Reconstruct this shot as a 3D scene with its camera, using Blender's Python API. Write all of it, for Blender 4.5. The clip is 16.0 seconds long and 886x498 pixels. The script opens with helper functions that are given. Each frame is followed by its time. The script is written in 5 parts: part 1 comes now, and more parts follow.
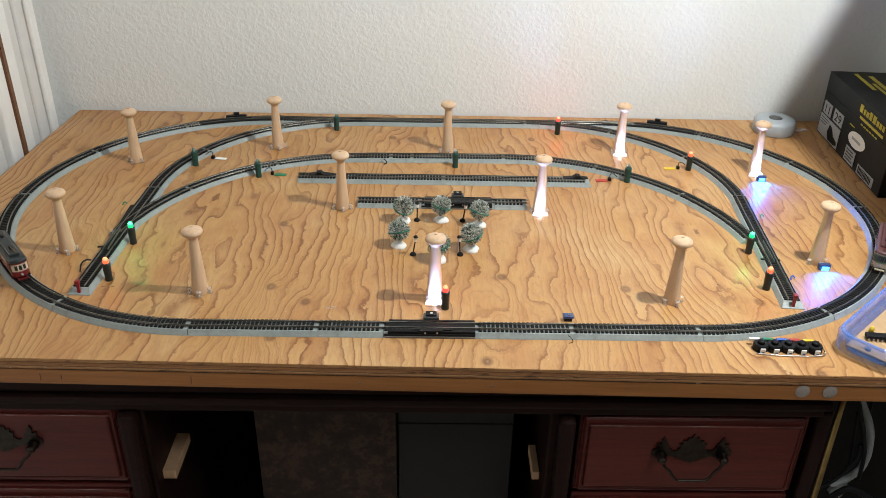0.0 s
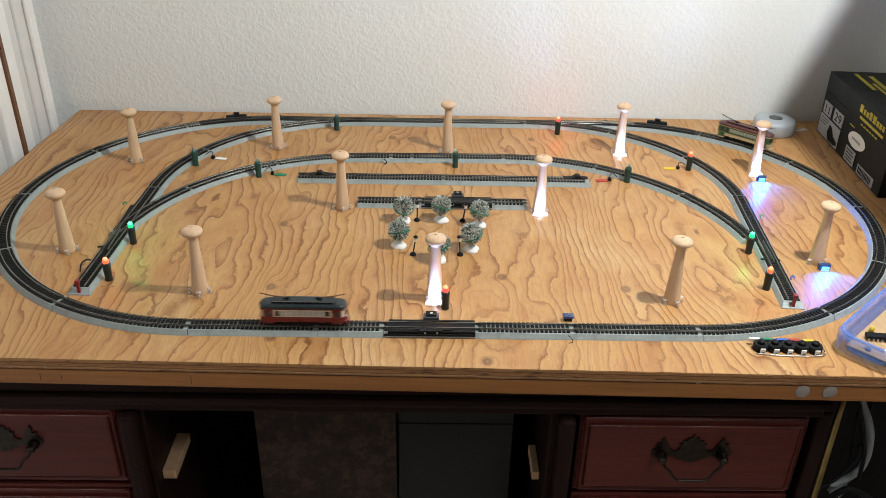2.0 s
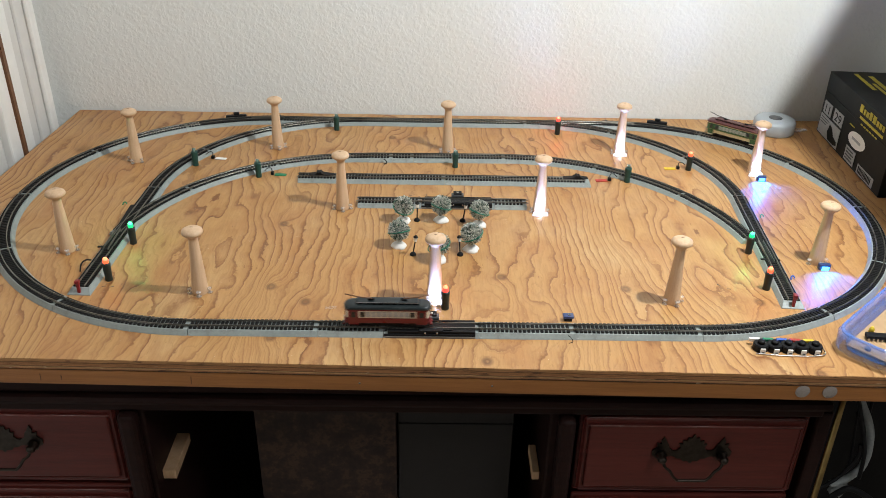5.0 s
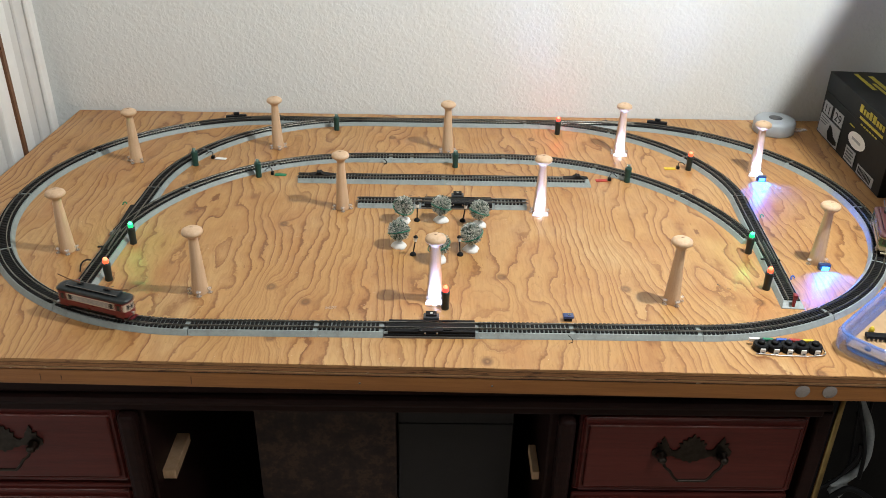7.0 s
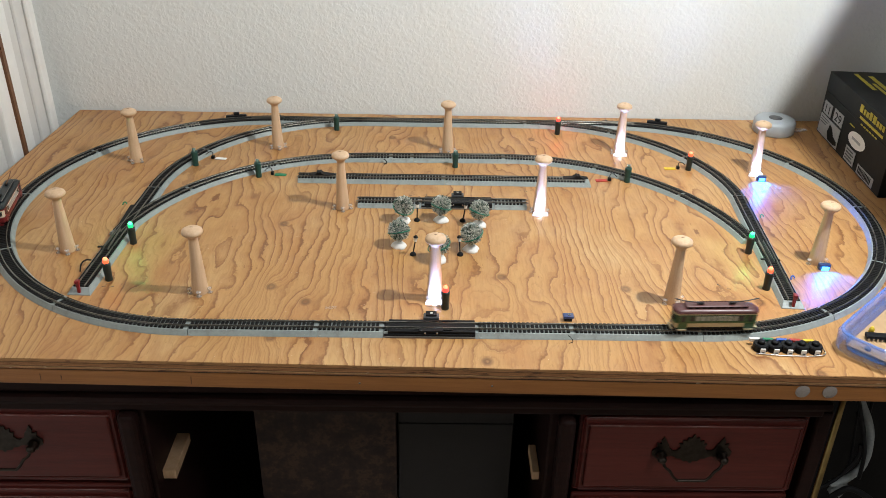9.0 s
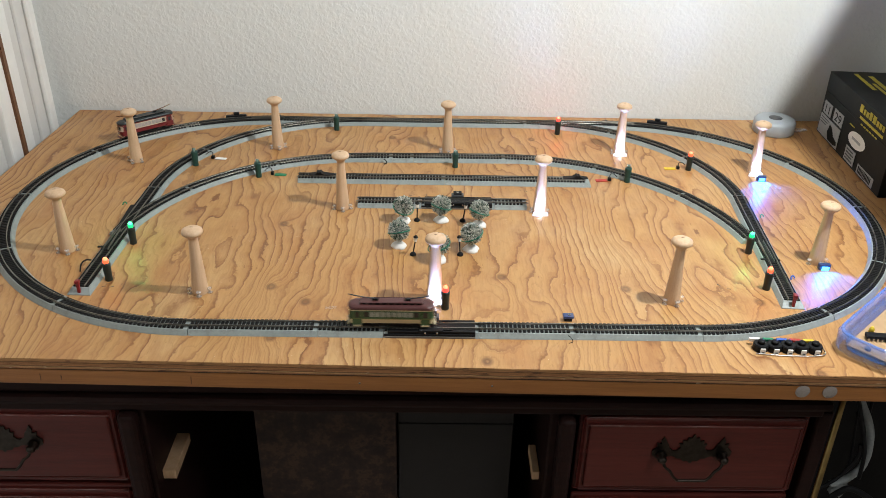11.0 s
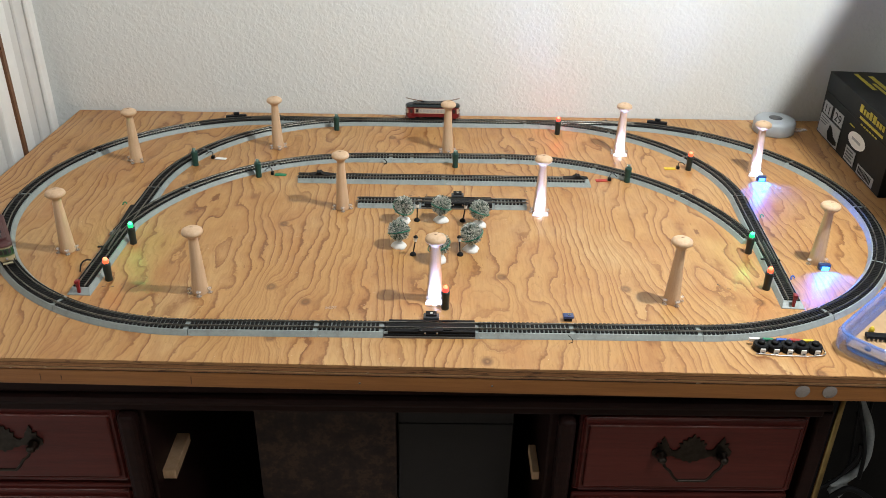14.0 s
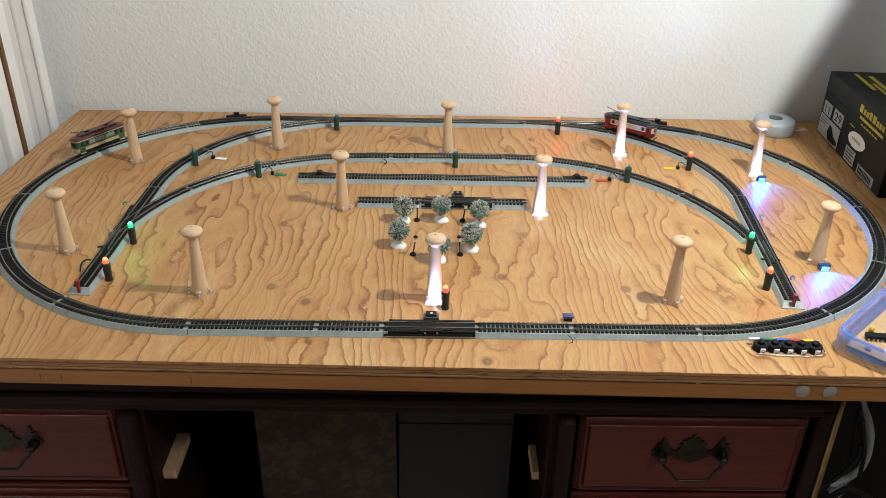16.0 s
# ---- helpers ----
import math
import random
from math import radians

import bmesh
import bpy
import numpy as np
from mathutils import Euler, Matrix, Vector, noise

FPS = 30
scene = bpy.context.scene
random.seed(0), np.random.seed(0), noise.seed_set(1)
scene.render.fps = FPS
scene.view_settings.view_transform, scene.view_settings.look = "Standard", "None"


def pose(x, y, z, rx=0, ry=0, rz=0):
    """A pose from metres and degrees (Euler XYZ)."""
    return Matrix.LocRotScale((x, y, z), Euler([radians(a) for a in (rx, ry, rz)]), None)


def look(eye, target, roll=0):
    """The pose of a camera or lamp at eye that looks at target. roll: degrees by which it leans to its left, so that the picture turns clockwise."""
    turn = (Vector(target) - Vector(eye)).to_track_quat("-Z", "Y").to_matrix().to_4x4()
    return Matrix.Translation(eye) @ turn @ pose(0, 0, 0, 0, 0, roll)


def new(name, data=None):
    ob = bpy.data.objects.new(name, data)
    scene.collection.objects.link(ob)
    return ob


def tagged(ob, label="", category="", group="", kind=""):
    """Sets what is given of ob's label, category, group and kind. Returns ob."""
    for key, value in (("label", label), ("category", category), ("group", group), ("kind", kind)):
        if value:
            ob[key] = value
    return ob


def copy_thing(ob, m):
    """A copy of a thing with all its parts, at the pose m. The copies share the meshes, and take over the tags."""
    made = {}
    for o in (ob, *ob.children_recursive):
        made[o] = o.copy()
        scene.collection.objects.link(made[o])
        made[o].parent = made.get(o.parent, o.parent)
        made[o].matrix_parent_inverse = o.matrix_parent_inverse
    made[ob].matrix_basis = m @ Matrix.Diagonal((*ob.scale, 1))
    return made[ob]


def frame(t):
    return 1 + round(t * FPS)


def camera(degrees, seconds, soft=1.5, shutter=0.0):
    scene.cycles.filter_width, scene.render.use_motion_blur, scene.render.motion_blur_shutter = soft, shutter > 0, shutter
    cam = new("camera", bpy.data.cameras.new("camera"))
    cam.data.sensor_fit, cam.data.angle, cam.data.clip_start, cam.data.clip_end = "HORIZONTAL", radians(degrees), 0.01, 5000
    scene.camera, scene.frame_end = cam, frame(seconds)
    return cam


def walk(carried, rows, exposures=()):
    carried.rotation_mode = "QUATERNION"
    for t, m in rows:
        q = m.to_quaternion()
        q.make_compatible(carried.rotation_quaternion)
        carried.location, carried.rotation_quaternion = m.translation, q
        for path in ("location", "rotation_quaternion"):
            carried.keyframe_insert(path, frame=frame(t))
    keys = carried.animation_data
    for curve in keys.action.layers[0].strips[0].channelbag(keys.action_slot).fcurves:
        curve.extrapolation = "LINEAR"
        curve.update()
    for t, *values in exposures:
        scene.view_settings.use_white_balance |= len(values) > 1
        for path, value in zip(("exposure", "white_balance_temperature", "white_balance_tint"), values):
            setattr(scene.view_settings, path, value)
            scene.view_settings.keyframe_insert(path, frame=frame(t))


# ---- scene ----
TOP = 0.76  # height of the layout board above the room's floor
EYE = (0.0, 0.0, TOP + 0.4902)
AHEAD = (0.01519, 0.86986, -0.49306)
cam = camera(55.44, 16.0, soft=0.75, shutter=0.5)
STAND = look(EYE, [e + a for e, a in zip(EYE, AHEAD)], 1.246)
walk(cam, [(0.0, STAND), (16.0, STAND)], [(0.0, 0.0), (16.0, 0.0)])

# ---- light ----
world = bpy.data.worlds.new("room_air")
scene.world = world
world.use_nodes = True
world.node_tree.nodes["Background"].inputs[0].default_value = (0.9, 0.92, 1.0, 1)
world.node_tree.nodes["Background"].inputs[1].default_value = 0.02


def lamp(name, kind, place, power, colour, size=0.01, target=None, cone=60, blend=0.5):
    data = bpy.data.lights.new(name, kind)
    data.energy, data.color = power, colour
    if kind == "AREA":
        data.shape, data.size = "DISK", size
    else:
        data.shadow_soft_size = size
    if kind == "SPOT":
        data.spot_size, data.spot_blend = radians(cone), blend
    ob = new(name, data)
    ob.matrix_world = look(place, target) if target else pose(*place)
    return ob


# a shaded lamp to the right, over the front of the board, and a ceiling lamp
lamp("shaded_lamp_light", "SPOT", (0.520, 0.690, TOP + 0.826), 38.5, (0.960, 1.0, 0.990), 0.022, (-0.1, 1.1, TOP + 0.1), 140, 0.3)
lamp("ceiling_lamp_light", "AREA", (1.02, -0.35, 2.36), 11.0, (0.97, 0.99, 1.0), 0.4, (1.02, -0.3, 0.0))

# ---- materials ----


class Nodes:
    """Short ways to build a node material."""

    def __init__(self, name, rough=0.5, metal=0.0, spec=0.5):
        self.mat = bpy.data.materials.new(name)
        self.mat.use_nodes = True
        self.tree = self.mat.node_tree
        self.bsdf = self.tree.nodes["Principled BSDF"]
        self.bsdf.inputs["Roughness"].default_value = rough
        self.bsdf.inputs["Metallic"].default_value = metal
        self.bsdf.inputs["Specular IOR Level"].default_value = spec
        self.space = self.tree.nodes.new("ShaderNodeTexCoord").outputs["Object"]

    def put(self, socket, value):
        if isinstance(value, bpy.types.NodeSocket):
            self.tree.links.new(value, socket)
        elif value is not None:
            socket.default_value = value

    def scaled(self, scale, shift=(0, 0, 0), source=None):
        n = self.tree.nodes.new("ShaderNodeMapping")
        n.inputs["Scale"].default_value = scale
        n.inputs["Location"].default_value = shift
        self.put(n.inputs["Vector"], source or self.space)
        return n.outputs[0]

    def noise(self, scale, detail=4, rough=0.55, where=None, distort=0.0):
        n = self.tree.nodes.new("ShaderNodeTexNoise")
        n.inputs["Scale"].default_value = scale
        n.inputs["Detail"].default_value = detail
        n.inputs["Roughness"].default_value = rough
        n.inputs["Distortion"].default_value = distort
        self.put(n.inputs["Vector"], where or self.space)
        return n.outputs["Fac"]

    def math(self, op, a, b=None, c=None):
        n = self.tree.nodes.new("ShaderNodeMath")
        n.operation = op
        for socket, value in zip(n.inputs, (a, b, c)):
            self.put(socket, value)
        return n.outputs[0]

    def ramp(self, fac, stops, mode="LINEAR"):
        n = self.tree.nodes.new("ShaderNodeValToRGB")
        n.color_ramp.interpolation = mode
        while len(n.color_ramp.elements) < len(stops):
            n.color_ramp.elements.new(0.5)
        for e, (at, colour) in zip(n.color_ramp.elements, stops):
            e.position = at
            e.color = (*colour, 1) if not isinstance(colour, float) else (colour, colour, colour, 1)
        self.put(n.inputs[0], fac)
        return n.outputs[0]

    def mix(self, fac, a, b, kind="MIX"):
        n = self.tree.nodes.new("ShaderNodeMix")
        n.data_type, n.blend_type = "RGBA", kind
        self.put(n.inputs["Factor"], fac)
        for socket, value in ((n.inputs["A"], a), (n.inputs["B"], b)):
            self.put(socket, (*value, 1) if isinstance(value, tuple) else value)
        return n.outputs["Result"]

    def bump(self, height, strength, depth):
        n = self.tree.nodes.new("ShaderNodeBump")
        n.inputs["Strength"].default_value = strength
        n.inputs["Distance"].default_value = depth
        self.put(n.inputs["Height"], height)
        self.put(self.bsdf.inputs["Normal"], n.outputs[0])

    def colour(self, value):
        self.put(self.bsdf.inputs["Base Color"], (*value, 1) if isinstance(value, tuple) else value)
        return self

    def rough(self, value):
        self.put(self.bsdf.inputs["Roughness"], value)
        return self


def plain(name, colour, rough=0.5, metal=0.0, scale=300, change=0.25, bump=0.0, spec=0.5):
    """A painted, moulded or metal surface: small and large changes of tone, and a fine relief."""
    m = Nodes(name, rough, metal, spec)
    fine, wide = m.noise(scale, 4), m.noise(scale / 9, 3)
    tone = m.math("ADD", m.math("MULTIPLY", fine, 0.5), m.math("MULTIPLY", wide, 0.5))
    dark = tuple(c * (1 - change) for c in colour)
    light = tuple(min(1.0, c * (1 + change)) for c in colour)
    m.colour(m.ramp(tone, ((0.3, dark), (0.7, light))))
    m.rough(m.math("MULTIPLY_ADD", wide, 0.25, max(0.03, rough - 0.12)))
    if bump:
        m.bump(fine, bump, 0.0006)
    return m.mat


def glow(name, colour, strength):
    m = Nodes(name, 0.3)
    m.colour(colour)
    m.bsdf.inputs["Emission Color"].default_value = (*colour, 1)
    m.bsdf.inputs["Emission Strength"].default_value = strength
    return m.mat


def clear(name, colour, rough=0.08, ior=1.46, alpha=0.3):
    """Thin clear or tinted plastic: it lets most light straight through and keeps its gloss."""
    m = Nodes(name, rough)
    m.colour(colour)
    m.bsdf.inputs["IOR"].default_value = ior
    m.bsdf.inputs["Alpha"].default_value = alpha
    return m.mat


KNOTS = ((-0.131, 0.748), (-0.172, 0.777), (0.08, 0.803), (0.215, 0.781), (0.355, 0.758), (-0.181, 0.923),
         (-0.278, 1.198), (-0.06, 1.209), (0.153, 1.21), (-0.157, 0.683), (0.056, 0.648), (0.538, 0.931), (0.372, 0.6335))


def plywood():
    """Rotary-cut fir face: contour-like growth lines that run away from the front edge, with small knots."""
    m = Nodes("fir_plywood", 0.42)
    bend = m.noise(1.0, 3, 0.5, m.scaled((6.5, 1.5, 1.0), (0.31, 0.2, 0)))
    bend2 = m.noise(1.0, 2, 0.5, m.scaled((24.0, 12.0, 1.0)))
    jag = m.noise(1.0, 3, 0.6, m.scaled((60.0, 40.0, 1.0), (0.4, 0.9, 0)))
    n = m.tree.nodes.new("ShaderNodeSeparateXYZ")
    m.put(n.inputs[0], m.space)
    near = None
    for x, y in KNOTS:
        d = m.tree.nodes.new("ShaderNodeVectorMath")
        d.operation = "DISTANCE"
        m.put(d.inputs[0], m.scaled((1.0, 0.8, 0.0)))
        d.inputs[1].default_value = (x, y * 0.8, 0)
        near = d.outputs["Value"] if near is None else m.math("MINIMUM", near, d.outputs["Value"])
    swirl = m.math("POWER", 2.718, m.math("MULTIPLY", near, -80.0))
    field = m.math("ADD", m.math("MULTIPLY", n.outputs["X"], 66.0), m.math("MULTIPLY", bend, 20.0))
    field = m.math("ADD", field, m.math("ADD", m.math("MULTIPLY", bend2, 2.2), m.math("MULTIPLY", jag, 0.62)))
    field = m.math("ADD", field, m.math("MULTIPLY", m.noise(1.0, 3, 0.6, m.scaled((260.0, 110.0, 1.0))), 0.28))
    field = m.math("ADD", field, m.math("MULTIPLY", swirl, 1.3))
    ring = m.math("FRACT", field)
    # late wood: a soft flank that ends in a sharp dark line
    flank = m.ramp(ring, ((0.0, 0.10), (0.10, 0.0), (0.35, 0.03), (0.66, 0.30), (0.86, 0.80), (0.95, 1.0), (1.0, 0.10)))
    line = m.ramp(ring, ((0.0, 0.0), (0.80, 0.0), (0.91, 1.0), (0.965, 1.0), (1.0, 0.0)))
    vary = m.noise(1.0, 4, 0.6, m.scaled((13.0, 5.0, 1.0), (2.0, 5.0, 0)))
    some = m.ramp(vary, ((0.36, 0.24), (0.60, 0.92)))
    flank, line = m.math("MULTIPLY", flank, some), m.math("MULTIPLY", line, some)
    ring2 = m.math("FRACT", m.math("MULTIPLY_ADD", field, 2.4, 0.3))
    fine = m.math("MULTIPLY", m.ramp(ring2, ((0.0, 0.0), (0.6, 0.04), (0.9, 0.9), (1.0, 0.0))), m.ramp(vary, ((0.38, 0.38), (0.62, 0.10))))
    streak = m.noise(1.0, 4, 0.65, m.scaled((420.0, 30.0, 1.0)))
    base = m.mix(m.noise(4.0, 4), (0.472, 0.243, 0.083), (0.550, 0.322, 0.128))
    pale = m.ramp(m.noise(1.0, 4, 0.6, m.scaled((8.0, 5.0, 1.0), (7.7, 3.1, 0))), ((0.52, 0.0), (0.70, 0.6)))
    col = m.mix(pale, base, (0.60, 0.40, 0.195))
    ruddy = m.ramp(m.noise(1.0, 5, 0.65, m.scaled((14.0, 7.0, 1.0), (4.4, 2.2, 0))), ((0.48, 0.0), (0.64, 0.55)))
    col = m.mix(ruddy, col, (0.40, 0.170, 0.055))
    col = m.mix(m.ramp(streak, ((0.42, 0.0), (0.72, 0.38))), col, (0.31, 0.135, 0.042))
    col = m.mix(flank, col, (0.285, 0.105, 0.028))
    col = m.mix(fine, col, (0.22, 0.075, 0.020))
    col = m.mix(m.math("MULTIPLY", line, 0.50), col, (0.115, 0.035, 0.009))
    # torn grain: short dark ticks and pale scuffs
    torn = m.ramp(m.noise(1.0, 3, 0.6, m.scaled((330.0, 75.0, 1.0), (0.7, 0.2, 0))), ((0.63, 0.0), (0.70, 0.55)))
    col = m.mix(m.math("MULTIPLY", torn, m.ramp(vary, ((0.40, 0.25), (0.60, 1.0)))), col, (0.20, 0.075, 0.022))
    scuff = m.ramp(m.noise(1.0, 5, 0.75, m.scaled((60.0, 90.0, 1.0), (3.0, 1.0, 0))), ((0.64, 0.0), (0.72, 0.45)))
    col = m.mix(scuff, col, (0.66, 0.48, 0.29))
    speck = m.ramp(m.noise(1.0, 2, 0.5, m.scaled((300.0, 300.0, 1.0), (5.0, 1.0, 0))), ((0.74, 0.0), (0.78, 0.8)))
    col = m.mix(speck, col, (0.70, 0.55, 0.38))
    dot = m.math("ADD", near, m.math("MULTIPLY", m.noise(420, 2), 0.0014))
    col = m.mix(m.ramp(dot, ((0.0040, 0.35), (0.0055, 0.2), (0.0070, 0.0))), col, (0.24, 0.085, 0.025))
    col = m.mix(m.ramp(dot, ((0.0019, 0.20), (0.0027, 0.95), (0.0036, 0.95), (0.0043, 0.0))), col, (0.055, 0.020, 0.010))
    m.colour(col)
    m.rough(m.ramp(m.noise(14, 4), ((0.3, 0.30), (0.7, 0.52))))
    m.bump(m.math("SUBTRACT", streak, m.math("ADD", line, torn)), 0.35, 0.0005)
    return m.mat


def ply_edge():
    """Sawn plies: a pale face ply, a dark cross ply and a pale one, with splinters and dark gaps, near black along the
    bottom.
    """
    m = Nodes("plywood_edge", 0.75)
    n = m.tree.nodes.new("ShaderNodeSeparateXYZ")
    m.put(n.inputs[0], m.space)
    wob = m.noise(1.0, 4, 0.65, m.scaled((22.0, 22.0, 60.0)))
    depth = m.math("ADD", m.math("MULTIPLY", n.outputs["Z"], -77.0), m.math("MULTIPLY_ADD", wob, 0.16, -0.08))
    fibre = m.noise(1.0, 5, 0.7, m.scaled((60.0, 60.0, 900.0)))
    col = m.ramp(depth, ((0.05, (0.60, 0.31, 0.125)), (0.26, (0.54, 0.26, 0.10)), (0.31, (0.14, 0.06, 0.024)), (0.37, (0.46, 0.20, 0.075)),
                         (0.60, (0.52, 0.24, 0.09)), (0.64, (0.17, 0.075, 0.03)), (0.72, (0.62, 0.36, 0.16)), (0.86, (0.46, 0.20, 0.075)), (0.93, (0.03, 0.014, 0.008))))
    col = m.mix(m.ramp(fibre, ((0.40, 0.0), (0.70, 0.6))), col, (0.11, 0.05, 0.022))
    blot = m.ramp(m.noise(1.0, 5, 0.7, m.scaled((45.0, 45.0, 260.0), (1.0, 0, 3.0))), ((0.58, 0.0), (0.68, 0.75)))
    col = m.mix(blot, col, (0.065, 0.026, 0.013))
    chip = m.ramp(m.noise(1.0, 4, 0.7, m.scaled((80.0, 80.0, 320.0), (6.0, 0, 1.0))), ((0.64, 0.0), (0.70, 0.7)))
    col = m.mix(chip, col, (0.58, 0.42, 0.25))
    m.colour(col)
    m.bump(m.math("SUBTRACT", fibre, blot), 0.8, 0.0012)
    return m.mat


def wood(name, light, dark, along=(1.0, 14.0, 14.0), scale=9.0, rough=0.45, coat=0.0, spec=0.5):
    m = Nodes(name, rough, 0.0, spec)
    long = m.noise(scale, 5, 0.6, m.scaled(along), 0.4)
    fine = m.noise(scale * 9, 4, 0.7, m.scaled(along))
    f = m.math("ADD", m.math("MULTIPLY", long, 0.65), m.math("MULTIPLY", fine, 0.35))
    m.colour(m.ramp(f, ((0.33, dark), (0.66, light))))
    m.rough(m.math("MULTIPLY_ADD", fine, 0.25, rough - 0.12))
    m.bump(fine, 0.25, 0.0005)
    m.bsdf.inputs["Coat Weight"].default_value = coat
    m.bsdf.inputs["Coat Roughness"].default_value = 0.15
    return m.mat


def plaster():
    """Knockdown spray texture under flat off-white paint."""
    m = Nodes("textured_wall_paint", 0.62)
    blob = m.math("ADD", m.math("MULTIPLY", m.noise(165, 2, 0.5), 0.6), m.math("MULTIPLY", m.noise(75, 2, 0.5), 0.4))
    flat = m.ramp(blob, ((0.44, 0.0), (0.55, 0.75), (0.66, 1.0)))
    fine = m.noise(480, 3)
    m.colour(m.mix(m.noise(2.1, 3), (0.750, 0.756, 0.738), (0.805, 0.811, 0.795)))
    m.bump(m.math("ADD", flat, m.math("MULTIPLY", fine, 0.22)), 0.34, 0.0014)
    return m.mat


def osb():
    m = Nodes("strand_board", 0.8)
    n = m.tree.nodes.new("ShaderNodeTexVoronoi")
    n.inputs["Scale"].default_value = 1.0
    m.put(n.inputs["Vector"], m.scaled((60.0, 60.0, 25.0)))
    # strand tones are set near black to carry the kneehole's shade
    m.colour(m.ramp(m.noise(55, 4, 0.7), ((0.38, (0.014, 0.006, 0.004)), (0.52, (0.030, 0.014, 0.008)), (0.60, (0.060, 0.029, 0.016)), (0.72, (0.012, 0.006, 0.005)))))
    m.bump(n.outputs["Distance"], 0.5, 0.001)
    return m.mat


def roadbed_plastic():
    """Grey moulded plastic with scuffs and pale dried specks."""
    m = Nodes("grey_roadbed_plastic", 0.5)
    tone = m.math("ADD", m.math("MULTIPLY", m.noise(220, 4), 0.5), m.math("MULTIPLY", m.noise(24, 3), 0.5))
    col = m.ramp(tone, ((0.3, (0.235, 0.272, 0.268)), (0.7, (0.325, 0.365, 0.358))))
    col = m.mix(m.ramp(m.noise(70, 5, 0.7), ((0.56, 0.0), (0.68, 0.5))), col, (0.17, 0.175, 0.16))
    col = m.mix(m.ramp(m.noise(480, 2), ((0.70, 0.0), (0.74, 0.8))), col, (0.60, 0.62, 0.60))
    m.colour(col)
    m.bump(m.noise(220, 4), 0.15, 0.0006)
    return m.mat


PLYWOOD, PLY_EDGE, PLASTER, OSB = plywood(), ply_edge(), plaster(), osb()
RAIL_WOOD = wood("stained_fir_rail", (0.46, 0.190, 0.052), (0.31, 0.118, 0.032), (1.0, 30.0, 30.0))
PEG_WOOD = wood("pale_birch", (0.68, 0.48, 0.315), (0.57, 0.37, 0.22), (14.0, 14.0, 1.2), 26, 0.5)
MAHOGANY = wood("dark_mahogany", (0.150, 0.027, 0.021), (0.076, 0.015, 0.012), (1.0, 10.0, 16.0), 8, 0.33, 0.15, 0.25)
HIGHLIGHT_MAHOGANY = wood("mahogany_edge_highlight", (0.20, 0.055, 0.045), (0.12, 0.03, 0.025), (1.0, 10.0, 16.0), 8, 0.25, 0.6, 0.6)
CARCASS = wood("dark_desk_frame", (0.030, 0.0125, 0.0105), (0.016, 0.0075, 0.0068), (1.0, 10.0, 10.0), 9, 0.5, 0.0, 0.12)
PINE = wood("pale_pine", (0.74, 0.50, 0.31), (0.56, 0.34, 0.18), (9.0, 9.0, 1.0), 12, 0.6)
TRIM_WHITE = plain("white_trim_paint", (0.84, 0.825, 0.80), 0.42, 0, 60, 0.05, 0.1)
# same white paint, greyed to put shade into casing, jamb and door panel
TRIM_SHADED = plain("shaded_trim_paint", (0.70, 0.68, 0.655), 0.5, 0, 60, 0.05, 0.1)
CEILING_PAINT = plain("flat_ceiling_paint", (0.78, 0.76, 0.73), 0.8, 0, 90, 0.04, 0.3)
CARPET = plain("beige_carpet", (0.30, 0.25, 0.20), 0.95, 0, 500, 0.3, 0.8)
BROWN_GAP = plain("brown_door_edge", (0.16, 0.07, 0.03), 0.6)
ROADBED = roadbed_plastic()
TIE = plain("black_tie_plastic", (0.012, 0.0115, 0.0115), 0.55, 0, 500, 0.3, 0.2, 0.15)
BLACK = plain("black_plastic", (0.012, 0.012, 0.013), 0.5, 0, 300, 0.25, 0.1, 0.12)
DARK_GREY = plain("dark_grey_plastic", (0.055, 0.056, 0.06), 0.45, 0, 300, 0.2, 0.1)
RAIL = plain("nickel_silver", (0.27, 0.255, 0.225), 0.42, 1.0, 300, 0.2)
STEEL = plain("bright_wire", (0.6, 0.6, 0.6), 0.25, 1.0)
BRASS = plain("aged_brass_tube", (0.26, 0.17, 0.065), 0.32, 1.0, 120, 0.25)
ANTIQUE = plain("blackened_brass", (0.06, 0.05, 0.042), 0.38, 1.0, 200, 0.4, 0.2)
SIGNAL_GREEN = plain("dark_green_paint", (0.010, 0.055, 0.045), 0.4, 0, 300, 0.25)
SIGNAL_BLACK = plain("greenish_black_paint", (0.012, 0.020, 0.018), 0.4, 0, 300, 0.25)
RED_PLASTIC = plain("dark_red_plastic", (0.24, 0.012, 0.016), 0.35)
GREY_BROWN = plain("grey_brown_plastic", (0.16, 0.145, 0.135), 0.5)
BLUE_PLASTIC = plain("blue_plastic", (0.035, 0.06, 0.17), 0.35)
WHITE_CARD = plain("white_card", (0.75, 0.74, 0.72), 0.7, 0, 200, 0.06)
GREEN_CARD = plain("green_tag", (0.01, 0.20, 0.09), 0.5)
RED_CARD = plain("red_tag", (0.45, 0.04, 0.03), 0.5)
YELLOW_CARD = plain("yellow_tag", (0.72, 0.50, 0.03), 0.5)
BLUE_CARD = plain("blue_tag", (0.03, 0.10, 0.42), 0.5)
SNOW = plain("snow_white_plaster", (0.80, 0.79, 0.76), 0.75, 0, 260, 0.08, 0.6)
GREY_DISC = plain("grey_moulded_plastic", (0.36, 0.385, 0.41), 0.4, 0, 200, 0.06)
FELT = plain("grey_felt_pad", (0.38, 0.33, 0.30), 0.9, 0, 700, 0.2, 0.5)
